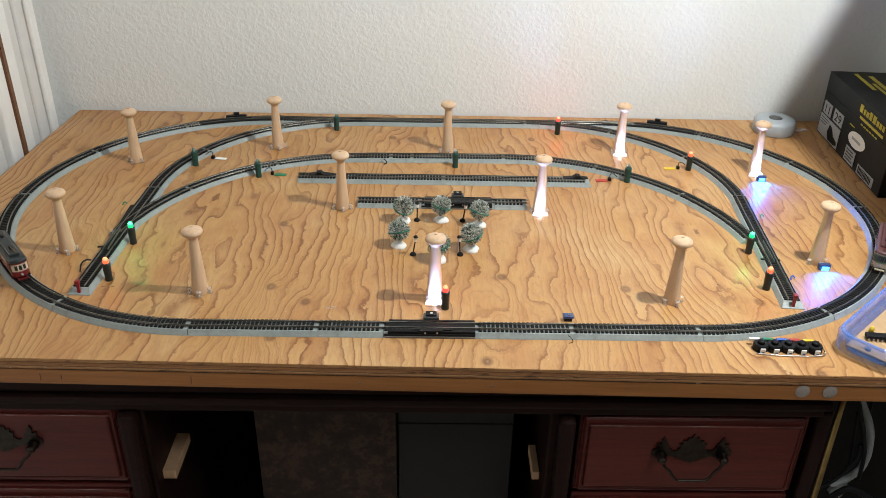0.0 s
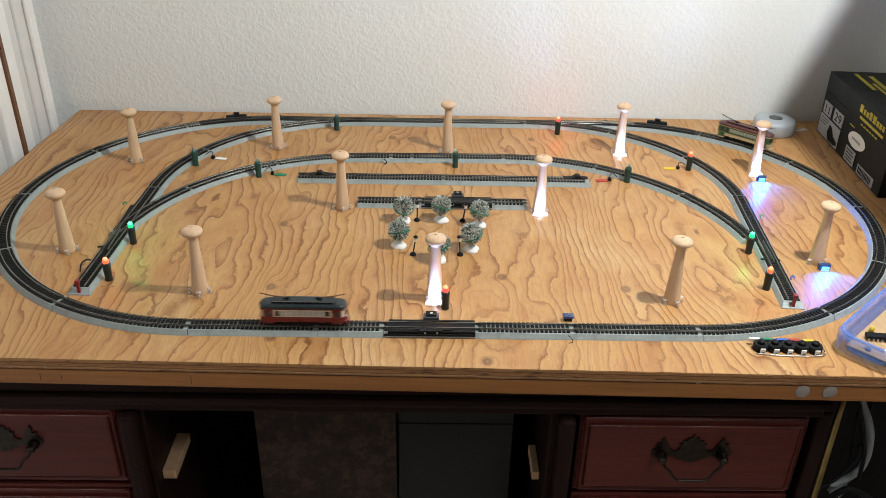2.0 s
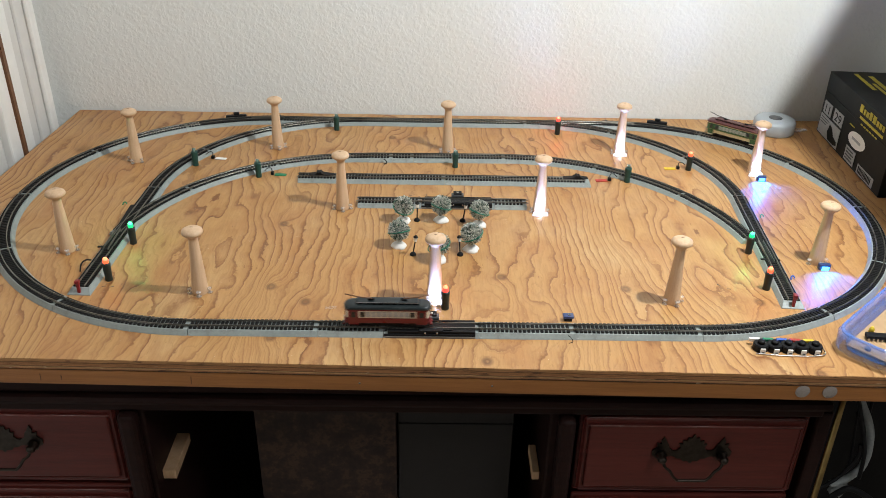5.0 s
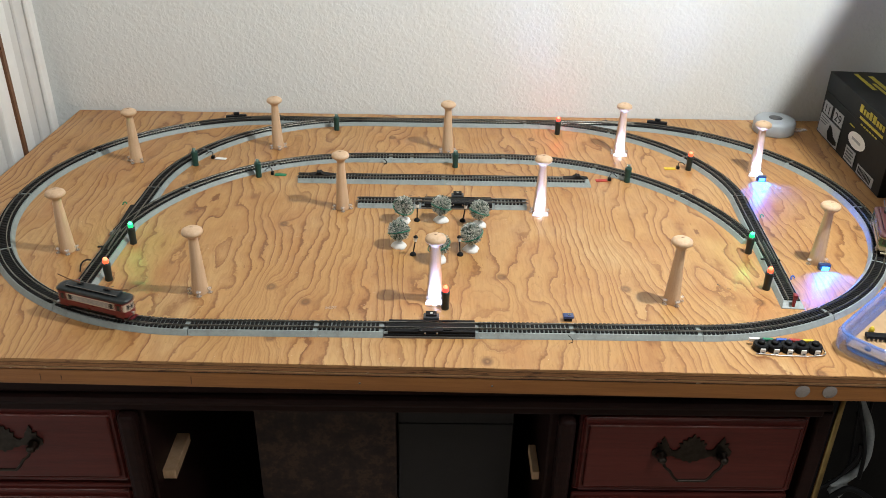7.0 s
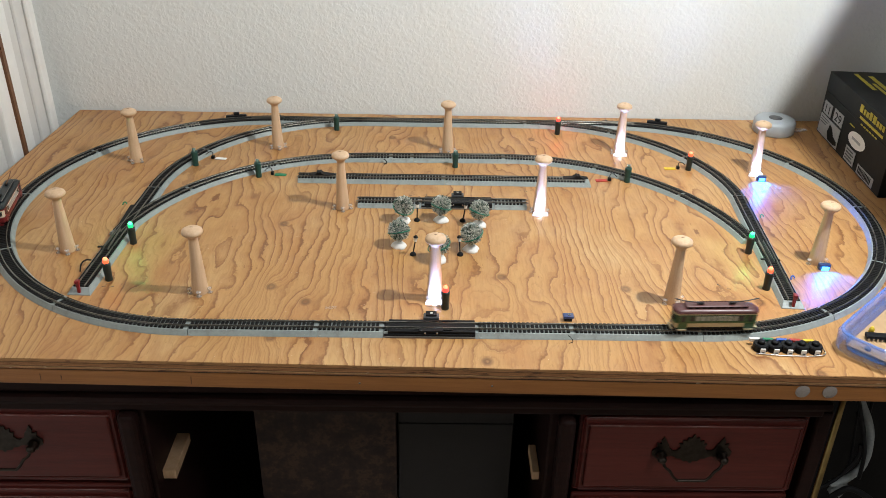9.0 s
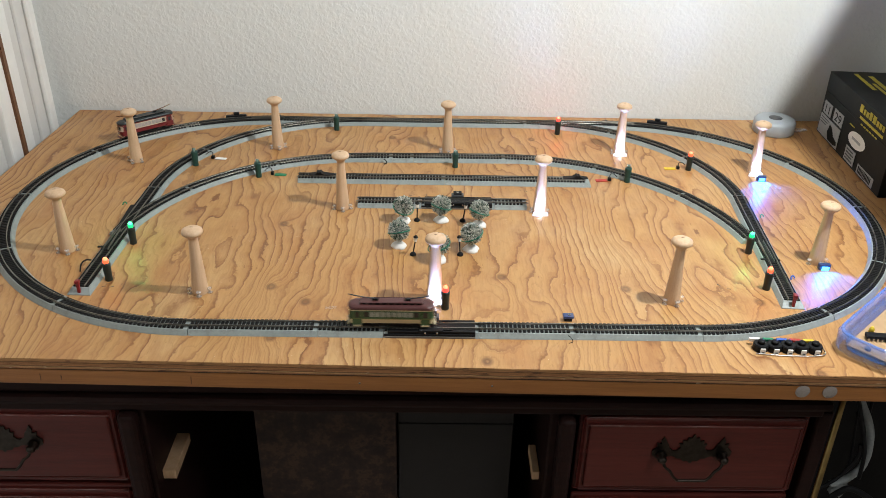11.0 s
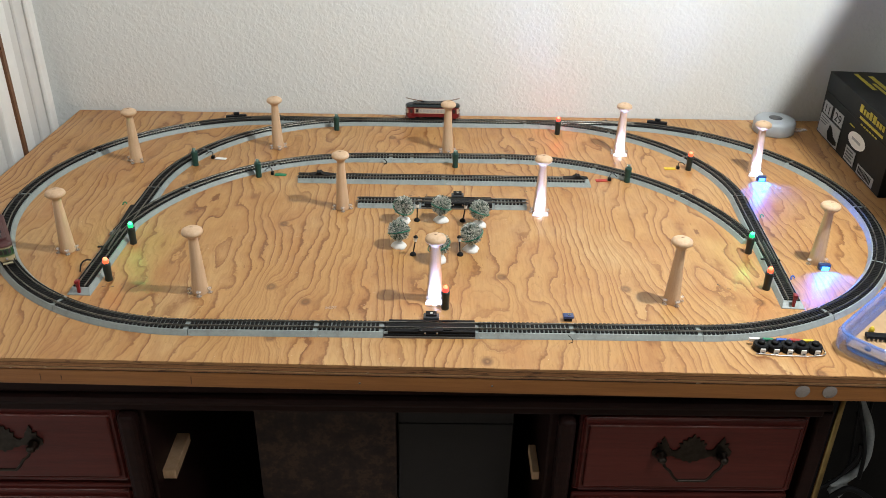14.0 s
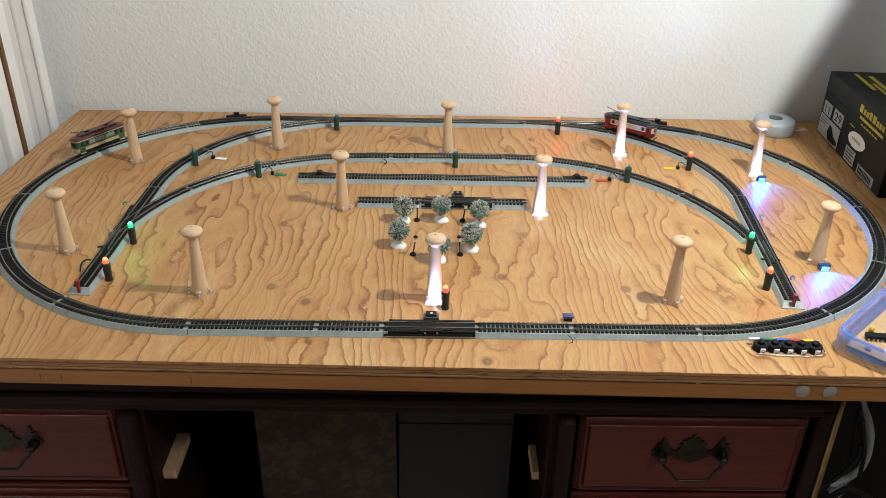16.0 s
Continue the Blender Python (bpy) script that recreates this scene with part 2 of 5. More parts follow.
CARDBOARD = plain("kraft_cardboard", (0.45, 0.29, 0.15), 0.8, 0, 150, 0.12, 0.3)
BOX_BLACK = plain("black_printed_card", (0.006, 0.0075, 0.008), 0.5, 0, 90, 0.25, 0.2, 0.22)
BOX_YELLOW = plain("yellow_print", (0.46, 0.38, 0.03), 0.5)
BOX_GREY = plain("grey_label_print", (0.36, 0.365, 0.37), 0.55, 0, 300, 0.15)
CABLE_GREY = plain("light_grey_cable", (0.26, 0.28, 0.28), 0.45)
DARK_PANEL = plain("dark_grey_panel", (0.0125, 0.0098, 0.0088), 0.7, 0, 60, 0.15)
CLEAR = clear("clear_plastic", (0.82, 0.79, 0.75), 0.08, 1.5, 0.3)
FILM = clear("thin_clear_film", (0.8, 0.78, 0.74), 0.15, 1.5, 0.09)
BLUE_CLEAR = clear("blue_tinted_plastic", (0.13, 0.29, 0.76), 0.14, 1.5, 0.38)
LED_OFF = clear("unlit_led_lens", (0.20, 0.32, 0.28), 0.1, 1.5, 0.7)
LED_RED, LED_GREEN = glow("red_led", (1.0, 0.050, 0.035), 2.4), glow("green_led", (0.01, 0.80, 0.24), 1.0)
LED_BLUE, LED_WHITE = glow("blue_led", (0.06, 0.36, 1.0), 5.5), glow("white_led", (0.85, 0.88, 1.0), 14.0)
TIP_RED, TIP_GREEN = glow("red_led_tip", (1.0, 0.14, 0.065), 4.2), glow("green_led_tip", (0.08, 1.0, 0.42), 2.6)
CLIP_GLOW = glow("glowing_clip_plastic", (0.80, 0.84, 1.0), 1.25)
LED_AMBER = glow("amber_led", (1.0, 0.085, 0.030), 2.2)
RED_PAINT = plain("tram_red_paint", (0.145, 0.009, 0.013), 0.3, 0, 400, 0.1)
CREAM = plain("tram_cream_paint", (0.62, 0.52, 0.40), 0.35, 0, 400, 0.08)
PALE_CREAM = plain("tram_yellow_cream_paint", (0.46, 0.41, 0.27), 0.35, 0, 400, 0.08)
TRAM_GREEN = plain("tram_green_paint", (0.026, 0.080, 0.032), 0.3, 0, 400, 0.12)
SKIRT_CREAM = plain("tram_tan_skirt_paint", (0.44, 0.36, 0.21), 0.35, 0, 400, 0.1)
SAGE = plain("tram_sage_paint", (0.085, 0.125, 0.045), 0.35, 0, 400, 0.1)
ROOF_GREY = plain("tram_slate_roof", (0.013, 0.019, 0.021), 0.4, 0, 400, 0.12)
ROOF_BROWN = plain("tram_maroon_roof", (0.085, 0.028, 0.027), 0.4, 0, 400, 0.12)
WINDOW_DARK = plain("dark_window_glass", (0.03, 0.032, 0.035), 0.12)
WINDOW_GREY = plain("grey_green_window_glass", (0.27, 0.30, 0.26), 0.15, 0, 500, 0.3)
WINDOW_PALE = plain("silvered_window_glass", (0.42, 0.40, 0.38), 0.15, 0, 500, 0.2)


def bristle():
    m = Nodes("frosted_bristle", 0.8)
    n = m.tree.nodes.new("ShaderNodeNewGeometry")
    m.colour(m.ramp(n.outputs["Random Per Island"], ((0.0, (0.010, 0.032, 0.024)), (0.30, (0.025, 0.095, 0.065)), (0.36, (0.50, 0.52, 0.46)), (1.0, (0.86, 0.85, 0.79)))))
    return m.mat


BRISTLE = bristle()
TREE_CORE = plain("dark_green_fibre", (0.012, 0.035, 0.027), 0.9, 0, 900, 0.4, 0.8)
TINSEL = plain("teal_tinsel", (0.02, 0.22, 0.15), 0.35, 0.3, 900, 0.4, 0.5)

# ---- building helpers ----


def finish(bm, smooth=False):
    bmesh.ops.recalc_face_normals(bm, faces=bm.faces)
    for f in bm.faces:
        f.smooth = smooth
    return bm


def mesh_of(name, bm, material):
    me = bpy.data.meshes.new(name)
    bm.to_mesh(me)
    bm.free()
    for m in material if isinstance(material, (list, tuple)) else [material]:
        me.materials.append(m)
    return me


def part(name, bm, material, parent=None, label="", m=None):
    ob = new(name, bm if isinstance(bm, bpy.types.Mesh) else mesh_of(name, bm, material))
    if parent:
        ob.parent = parent
    if m is not None:
        ob.matrix_basis = m
    return tagged(ob, label)


def thing(name, m, label, category, group="", kind=""):
    ob = new(name)
    ob.matrix_basis = m
    ob.empty_display_size = 0.02
    return tagged(ob, label, category, group, kind)


def on(x, y, z=0.0, rz=0.0):
    """A pose on the layout board."""
    return pose(x, y, TOP + z, 0, 0, rz)


def box(x0, x1, y0, y1, z0, z1, bevel=0.0, bm=None, seg=2):
    bm = bm or bmesh.new()
    made = bmesh.ops.create_cube(bm, size=1.0, matrix=Matrix.Translation(((x0 + x1) / 2, (y0 + y1) / 2, (z0 + z1) / 2)) @ Matrix.Diagonal((x1 - x0, y1 - y0, z1 - z0, 1)))
    if bevel:
        edges = list({e for v in made["verts"] for e in v.link_edges})
        bmesh.ops.bevel(bm, geom=edges, offset=bevel, segments=seg, affect="EDGES", profile=0.5)
    return finish(bm)


def lathe(profile, steps=28, bm=None, at=(0, 0, 0), smooth=True):
    """Turns (radius, height) pairs round the z axis."""
    bm = bm or bmesh.new()
    rings = []
    for r, z in profile:
        if r < 1e-6:
            rings.append([bm.verts.new((at[0], at[1], at[2] + z))])
        else:
            rings.append([bm.verts.new((at[0] + r * math.cos(a * math.tau / steps), at[1] + r * math.sin(a * math.tau / steps), at[2] + z)) for a in range(steps)])
    for lo, hi in zip(rings, rings[1:]):
        for k in range(steps):
            q = [lo[k % len(lo)], lo[(k + 1) % len(lo)], hi[(k + 1) % len(hi)], hi[k % len(hi)]]
            q = list(dict.fromkeys(q))
            if len(q) > 2:
                bm.faces.new(q)
    return finish(bm, smooth)


def sweep(points, profile, bm=None, closed=True, caps=True):
    """Runs a profile of (side, up) pairs along level (x, y, z) points."""
    bm = bm or bmesh.new()
    rows = []
    for k, p in enumerate(points):
        a, b = Vector(points[max(0, k - 1)]), Vector(points[min(len(points) - 1, k + 1)])
        d = (b - a).normalized()
        side = Vector((-d.y, d.x, 0))
        rows.append([bm.verts.new(Vector(p) + side * s + Vector((0, 0, u))) for s, u in profile])
    n = len(profile)
    for a, b in zip(rows, rows[1:]):
        for k in range(n if closed else n - 1):
            bm.faces.new((a[k], a[(k + 1) % n], b[(k + 1) % n], b[k]))
    if caps and closed:
        bm.faces.new(rows[0])
        bm.faces.new(list(reversed(rows[-1])))
    return finish(bm)


def tube(points, radius, bm=None, sides=8):
    """A round wire or pipe along points."""
    bm = bm or bmesh.new()
    rows, ref = [], Vector((0.13, 0.21, 0.97))
    pts = [Vector(p) for p in points]
    for k, p in enumerate(pts):
        d = (pts[min(len(pts) - 1, k + 1)] - pts[max(0, k - 1)]).normalized()
        u = d.cross(ref)
        u = u.normalized() if u.length > 0.05 else d.cross(Vector((1, 0, 0))).normalized()
        v = d.cross(u)
        rows.append([bm.verts.new(p + radius * (u * math.cos(a * math.tau / sides) + v * math.sin(a * math.tau / sides))) for a in range(sides)])
    for a, b in zip(rows, rows[1:]):
        for k in range(sides):
            bm.faces.new((a[k], a[(k + 1) % sides], b[(k + 1) % sides], b[k]))
    bm.faces.new(rows[0])
    bm.faces.new(list(reversed(rows[-1])))
    return finish(bm, True)


def curve(points, n=8):
    """A smooth line through points (Catmull-Rom)."""
    p = [Vector(q) for q in points]
    p = [2 * p[0] - p[1], *p, 2 * p[-1] - p[-2]]
    out = []
    for a, b, c, d in zip(p, p[1:], p[2:], p[3:]):
        for k in range(n):
            t = k / n
            out.append(0.5 * (2 * b + (c - a) * t + (2 * a - 5 * b + 4 * c - d) * t * t + (3 * b - a - 3 * c + d) * t ** 3))
    return [*out, p[-2]]


def prism(outline, depth, bm=None):
    """A plate from an (x, z) outline, from y = 0 to y = depth."""
    bm = bm or bmesh.new()
    a = [bm.verts.new((x, 0, z)) for x, z in outline]
    b = [bm.verts.new((x, depth, z)) for x, z in outline]
    bm.faces.new(a)
    bm.faces.new(list(reversed(b)))
    for k in range(len(a)):
        bm.faces.new((a[k], b[k], b[(k + 1) % len(a)], a[(k + 1) % len(a)]))
    return finish(bm)


# ---- the room ----
WEST, NORTH, EAST, SOUTH, CEILING = -0.62, 1.314, 2.3, -1.9, 2.42


def structure(name, bm, material, label, category):
    return tagged(part(name, bm, material), label, category, kind="structure")


structure("floor", box(WEST - 0.2, EAST + 0.2, SOUTH - 0.2, NORTH + 0.2, -0.12, 0.0), CARPET, "beige carpeted floor under the desk", "floor")
structure("ceiling", box(WEST - 0.2, EAST + 0.2, SOUTH - 0.2, NORTH + 0.2, CEILING, CEILING + 0.1), CEILING_PAINT, "flat white ceiling", "ceiling")
structure("wall_north", box(WEST - 0.12, EAST + 0.12, NORTH, NORTH + 0.12, 0.0, CEILING), PLASTER, "off-white wall with knockdown spray texture behind the board", "wall")
structure("wall_east", box(EAST, EAST + 0.12, SOUTH, NORTH, 0.0, CEILING), PLASTER, "off-white textured wall", "wall")
structure("wall_south", box(WEST - 0.12, EAST + 0.12, SOUTH - 0.12, SOUTH, 0.0, CEILING), PLASTER, "off-white textured wall", "wall")
DOOR_Y0, DOOR_Y1, DOOR_H = 0.36, 1.24, 2.03
west = box(WEST - 0.12, WEST, DOOR_Y1, NORTH, 0.0, CEILING)
box(WEST - 0.12, WEST, SOUTH, DOOR_Y0, 0.0, CEILING, bm=west)
box(WEST - 0.12, WEST, DOOR_Y0, DOOR_Y1, DOOR_H, CEILING, bm=west)
structure("wall_west", west, PLASTER, "off-white textured wall with a doorway", "wall")


def doorway():
    """Casing with its bead, jamb, and a white panelled door with a brown gap at its edge."""
    trim = structure("trim", box(WEST, WEST + 0.012, 1.2385, 1.2855, 0.0, DOOR_H + 0.06, 0.003), TRIM_SHADED, "white painted door casing, shade put into its face colour, with a white outer bead", "trim")
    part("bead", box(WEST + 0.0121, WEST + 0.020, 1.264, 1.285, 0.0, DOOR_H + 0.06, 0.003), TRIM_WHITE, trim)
    jamb = structure("trim_jamb", box(WEST - 0.03, WEST + 0.008, 1.214, 1.238, 0.0, DOOR_H, 0.002), TRIM_SHADED, "white painted door jamb with a stop", "trim")
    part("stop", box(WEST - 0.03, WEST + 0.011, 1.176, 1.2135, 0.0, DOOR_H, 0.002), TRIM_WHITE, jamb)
    door = tagged(new("door_1"), "white panelled door, closed, with a brown gap at its edge", "door", kind="structure")
    part("edge", box(WEST - 0.03, WEST + 0.0165, 1.1672, 1.1755, 0.02, DOOR_H - 0.01), BROWN_GAP, door, "bare brown door edge")
    part("stile", box(WEST - 0.03, WEST + 0.014, 1.136, 1.167, 0.01, DOOR_H - 0.01, 0.003), TRIM_WHITE, door)
    part("stile", box(WEST - 0.03, WEST + 0.014, 0.37, 0.47, 0.01, DOOR_H - 0.01, 0.003), TRIM_WHITE, door)
    for z0, z1 in ((0.01, 0.22), (DOOR_H - 0.13, DOOR_H - 0.01)):
        part("rail", box(WEST - 0.03, WEST + 0.014, 0.4701, 1.1359, z0, z1, 0.002), TRIM_WHITE, door)
    part("panel", box(WEST - 0.02, WEST + 0.004, 0.4702, 1.1358, 0.2201, DOOR_H - 0.1301, 0.006), TRIM_SHADED, door)


doorway()

# ---- the layout board ----
board = thing("layout_board", pose(0, 0, TOP), "worn fir plywood layout board on a stained rail, over a desk", "board")
BX0, BX1, BY0, BY1 = -0.572, 0.86, 0.638, 1.308
SKEW = -0.018


def skewed(bm):
    """The front edge runs slightly out of square to the track."""
    for v in bm.verts:
        if v.co.y < 0.8:
            v.co.y += SKEW * v.co.x
        if v.co.x < -0.4:
            v.co.x += (v.co.y - BY1) * 0.05
    return bm


part("sheet", skewed(box(BX0, BX1, BY0 + 0.0005, BY1, -0.0005, 0.0)), PLYWOOD, board, "plywood face with wavy brown grain and knots")
core = bmesh.new()
n_cut = 150
rng = random.Random(4)
tops, lows = [], []
for k in range(n_cut + 1):
    x = BX0 + (BX1 - BX0) * k / n_cut
    dent = rng.choice((0, 0, 0, 0.0006, 0.0012)) * rng.random()
    tops.append(core.verts.new((x, BY0 + dent, -0.0006)))
    lows.append(core.verts.new((x, BY0 + dent * 0.6, -0.0122 - rng.random() * 0.0006)))
bt = [core.verts.new((v.co.x, BY1, v.co.z)) for v in tops]
bl = [core.verts.new((v.co.x, BY1, -0.0125)) for v in lows]
for k in range(n_cut):
    core.faces.new((tops[k], tops[k + 1], lows[k + 1], lows[k]))
    core.faces.new((bt[k], bt[k + 1], tops[k + 1], tops[k]))
    core.faces.new((lows[k], lows[k + 1], bl[k + 1], bl[k]))
    core.faces.new((bl[k], bl[k + 1], bt[k + 1], bt[k]))
core.faces.new((tops[0], lows[0], bl[0], bt[0]))
core.faces.new((tops[-1], bt[-1], bl[-1], lows[-1]))
part("core", skewed(finish(core)), PLY_EDGE, board, "splintered brown plywood edge")
part("front_rail", skewed(box(BX0, BX1, BY0 + 0.001, BY0 + 0.022, -0.0305, -0.0134, 0.0008)), RAIL_WOOD, board, "orange-stained wooden rail")
for x, z in ((-0.066, -0.0215), (0.061, -0.0215), (0.055, -0.006), (-0.068, -0.0045), (0.205, -0.0085)):
    part("nail_head", lathe(((0, 0), (0.0012, 0), (0.001, 0.0005), (0, 0.0006)), 10), STEEL, board, m=pose(x, BY0 + 0.0008 + SKEW * x, z, 90))
for x, z, h in ((-0.2275, -0.0225, 0.009), (-0.2275, -0.0065, 0.009), (-0.372, -0.0222, 0.008), (-0.352, -0.0220, 0.006), (-0.366, -0.0062, 0.005)):
    part("pencil_mark", box(-0.0004, 0.0004, -0.0003, 0.0001, -h / 2, h / 2), BROWN_GAP, board, m=pose(x, BY0 + 0.0006 + SKEW * x, z, 0, 4))
for x in (0.358, 0.384):
    ob = part("felt_pad", lathe(((0, 0), (0.0068, 0), (0.0070, 0.0010), (0.0067, 0.0014), (0, 0.0015)), 24), FELT, m=pose(x, BY0 + 0.001 + SKEW * x, TOP - 0.0195, 90))
    tagged(ob, "round grey felt pad stuck to the board's front edge", "felt pad", "felt pads")

# ---- the desk under the board ----
DY = 0.68  # the plane of the drawer fronts


def drawer_pull():
    """Batwing back plate with two posts and a hanging bail."""
    half = ((0, 0.031), (0.0025, 0.025), (0.006, 0.0255), (0.0065, 0.0205), (0.011, 0.0215), (0.0105, 0.0165), (0.0145, 0.0165), (0.0125, 0.011), (0.015, 0.0075), (0.0195, 0.0065), (0.0235, 0.010),
            (0.0255, 0.0165), (0.0275, 0.019), (0.031, 0.0265), (0.0335, 0.021), (0.0325, 0.016), (0.0375, 0.0175), (0.0365, 0.0115), (0.0415, 0.0065), (0.0410, 0.000), (0.0365, -0.0035),
            (0.034, -0.0085), (0.0285, -0.0065), (0.026, -0.0015), (0.020, -0.001), (0.0145, -0.0045), (0.0105, -0.0045), (0.0075, -0.009), (0.003, -0.0085), (0, -0.012))
    plate = prism([*half, *[(-x, z) for x, z in reversed(half[1:-1])]], -0.0018)
    posts = [lathe(((0, 0), (0.0055, 0), (0.0058, 0.003), (0.0035, 0.006), (0.0048, 0.009), (0.003, 0.012), (0, 0.0125)), 16) for _ in (0, 1)]
    bail = tube(curve([(-0.032, -0.010, 0), (-0.0285, -0.0125, -0.0075), (-0.0235, -0.014, -0.0115), (-0.0195, -0.015, -0.0185), (-0.0150, -0.0155, -0.0235), (-0.0125, -0.0155, -0.0240),
                       (0.0125, -0.0155, -0.0240), (0.0150, -0.0155, -0.0235), (0.0195, -0.015, -0.0185), (0.0235, -0.014, -0.0115), (0.0285, -0.0125, -0.0075), (0.032, -0.010, 0)], 5), 0.0016)
    return plate, posts, bail


desk = thing("desk", pose(0, 0, 0), "dark stained wooden kneehole desk under the board", "desk")
DZ = TOP - 0.0306
part("top_rail", box(-0.75, 0.412, DY - 0.012, DY + 0.03, DZ - 0.03, DZ - 0.004, 0.004), CARCASS, desk)
part("moulding", box(-0.752, 0.414, DY - 0.018, DY + 0.03, DZ - 0.042, DZ - 0.0302, 0.005), CARCASS, desk)
part("lower_rail", box(-0.75, 0.412, DY - 0.006, DY + 0.03, DZ - 0.058, DZ - 0.0422, 0.003), CARCASS, desk)
part("top_panel", box(-0.752, 0.414, DY - 0.02, 1.30, DZ - 0.004, DZ), CARCASS, desk)
for x0, x1 in ((-0.316, -0.296), (0.128, 0.152), (0.412, 0.428), (-0.756, -0.736)):
    part("side_panel", box(x0, x1, DY + 0.002, 1.29, 0.0, DZ - 0.0585, 0.003), CARCASS, desk)
for x0, x1 in ((-0.3195, -0.300), (0.136, 0.154)):
    part("stile", box(x0, x1, DY - 0.016, DY + 0.0015, 0.0, DZ - 0.0585, 0.006, seg=3), CARCASS, desk)
part("back_panel", box(-0.295, 0.127, 1.27, 1.288, 0.0, DZ - 0.0585), CARCASS, desk)


def drawer(x0, x1, z0, z1):
    """Drawer front with a bevelled edge, its box behind, and a bail pull."""
    w, h = (x1 - x0) / 2, z1 - z0
    bm = box(-w, w, 0.0, 0.018, 0, h, 0.003)
    box(-w + 0.003, w - 0.003, -0.004, 0.0003, 0.003, h - 0.003, 0.0036, bm, 1)
    box(-w + 0.010, w - 0.010, -0.007, -0.0037, 0.010, h - 0.011, 0.0028, bm, 3)
    d = part("drawer", bm, MAHOGANY, desk, "mahogany drawer front with a moulded edge", pose((x0 + x1) / 2, DY, TOP + z0))
    # lighter, glossier strips stand in for highlights along the moulded top edge
    for z_, y_ in ((h - 0.0045, -0.0030), (h - 0.0125, -0.0064)):
        part("bead", tube([(-w + 0.008, y_, z_), (w - 0.008, y_, z_)], 0.0011), HIGHLIGHT_MAHOGANY, d)
    part("drawer_box", box(-w + 0.006, w - 0.006, 0.0185, 0.4, 0.004, h - 0.01), CARCASS, d)
    plate, posts, bail = drawer_pull()
    at = pose(0, -0.0072, h * 0.54) @ Matrix.Diagonal((1.02, 1, 0.95, 1))
    part("pull_plate", plate, ANTIQUE, d, "blackened brass batwing plate", at)
    for x, bm in zip((-0.032, 0.032), posts):
        part("pull_post", bm, ANTIQUE, d, m=at @ pose(x, -0.0014, 0.001, 90))
    part("bail", bail, ANTIQUE, d, m=at)


for z0, z1 in ((-0.1985, -0.0885), (-0.325, -0.2045), (-0.46, -0.331)):
    drawer(0.1595, 0.402, z0, z1)
    drawer(-0.57, -0.3205, z0 + 0.0075, z1 + 0.0065)

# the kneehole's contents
strand = tagged(part("strand_board", box(-0.196, -0.036, 0.735, 0.747, 0.02, DZ - 0.064, 0.001), OSB), "strand board panel standing in the kneehole, its tones darkened for shade", "board")
cabinet = thing("grey_cabinet", pose(0.032, 0.74, 0.0), "dark grey two-panel cabinet front in the kneehole", "cabinet")
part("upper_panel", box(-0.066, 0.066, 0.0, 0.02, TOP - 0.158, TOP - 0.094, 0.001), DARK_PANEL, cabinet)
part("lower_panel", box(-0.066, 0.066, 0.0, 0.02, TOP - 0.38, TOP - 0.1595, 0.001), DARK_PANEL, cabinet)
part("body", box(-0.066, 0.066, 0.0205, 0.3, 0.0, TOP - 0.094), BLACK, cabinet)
for x, y, z, w, h, far in ((-0.2920, 0.700, -0.2085, 0.0105, 0.0125, 0.062), (0.1230, 0.705, -0.210, 0.0042, 0.012, 0.045)):
    ob = part("wood_block", box(-w, w, 0.0, far, 0, h, 0.001), PINE, m=pose(x, y, TOP + z, 0, 0, 0))
    tagged(ob, "pale pine stick wedged beside the kneehole", "wood block", "wood blocks")

# right of the desk: a brass tube, a black panel and cables
leg = tagged(part("brass_tube", tube([(0.414, 0.655, TOP - 0.0308), (0.419, 0.655, TOP - 0.35), (0.420, 0.655, 0.0)], 0.0031, sides=16), BRASS), "aged brass tube leg under the board", "table leg")
tagged(part("black_panel", box(0.43, 0.436, 0.70, 1.1, 0.0, TOP - 0.0312, 0.001), BLACK), "black panel beside the desk", "panel")
under = thing("dark_cabinet", pose(0.635, 1.03, 0), "cabinet under the board, coloured black for the shade there", "cabinet")
# black material puts the shade under the board into the cabinet's colour
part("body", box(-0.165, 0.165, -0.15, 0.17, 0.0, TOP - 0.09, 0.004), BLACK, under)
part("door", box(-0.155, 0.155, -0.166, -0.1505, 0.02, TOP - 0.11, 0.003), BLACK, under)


def cable(points, radius, material, label):
    ob = part("cable", tube(curve([(x, y, TOP + z) for x, y, z in points], 8), radius), material)
    tagged(ob, label, "cable", "cables under the board")


cable([(0.4503, 0.690, -0.0681), (0.4600, 0.690, -0.0857), (0.4699, 0.690, -0.1037), (0.4780, 0.690, -0.1247), (0.4821, 0.690, -0.1491), (0.4807, 0.690, -0.1713), (0.4718, 0.690, -0.1856), (0.4613, 0.690, -0.1943), (0.4514, 0.690, -0.1973)], 0.0042, CABLE_GREY, "thick light grey cable hanging in a loop")
cable([(0.4428, 0.680, -0.0600), (0.4524, 0.680, -0.0850), (0.4622, 0.680, -0.1107), (0.4714, 0.680, -0.1398), (0.4742, 0.680, -0.1617), (0.4751, 0.680, -0.1785)], 0.0022, BLACK, "black cable hanging beside a grey one")
cable([(0.4662, 0.683, -0.1319), (0.4674, 0.683, -0.1482), (0.4624, 0.683, -0.1648), (0.4531, 0.683, -0.1817), (0.4413, 0.683, -0.1932), (0.4349, 0.683, -0.1976)], 0.0020, BLACK, "thin black cable crossing behind the brass tube")
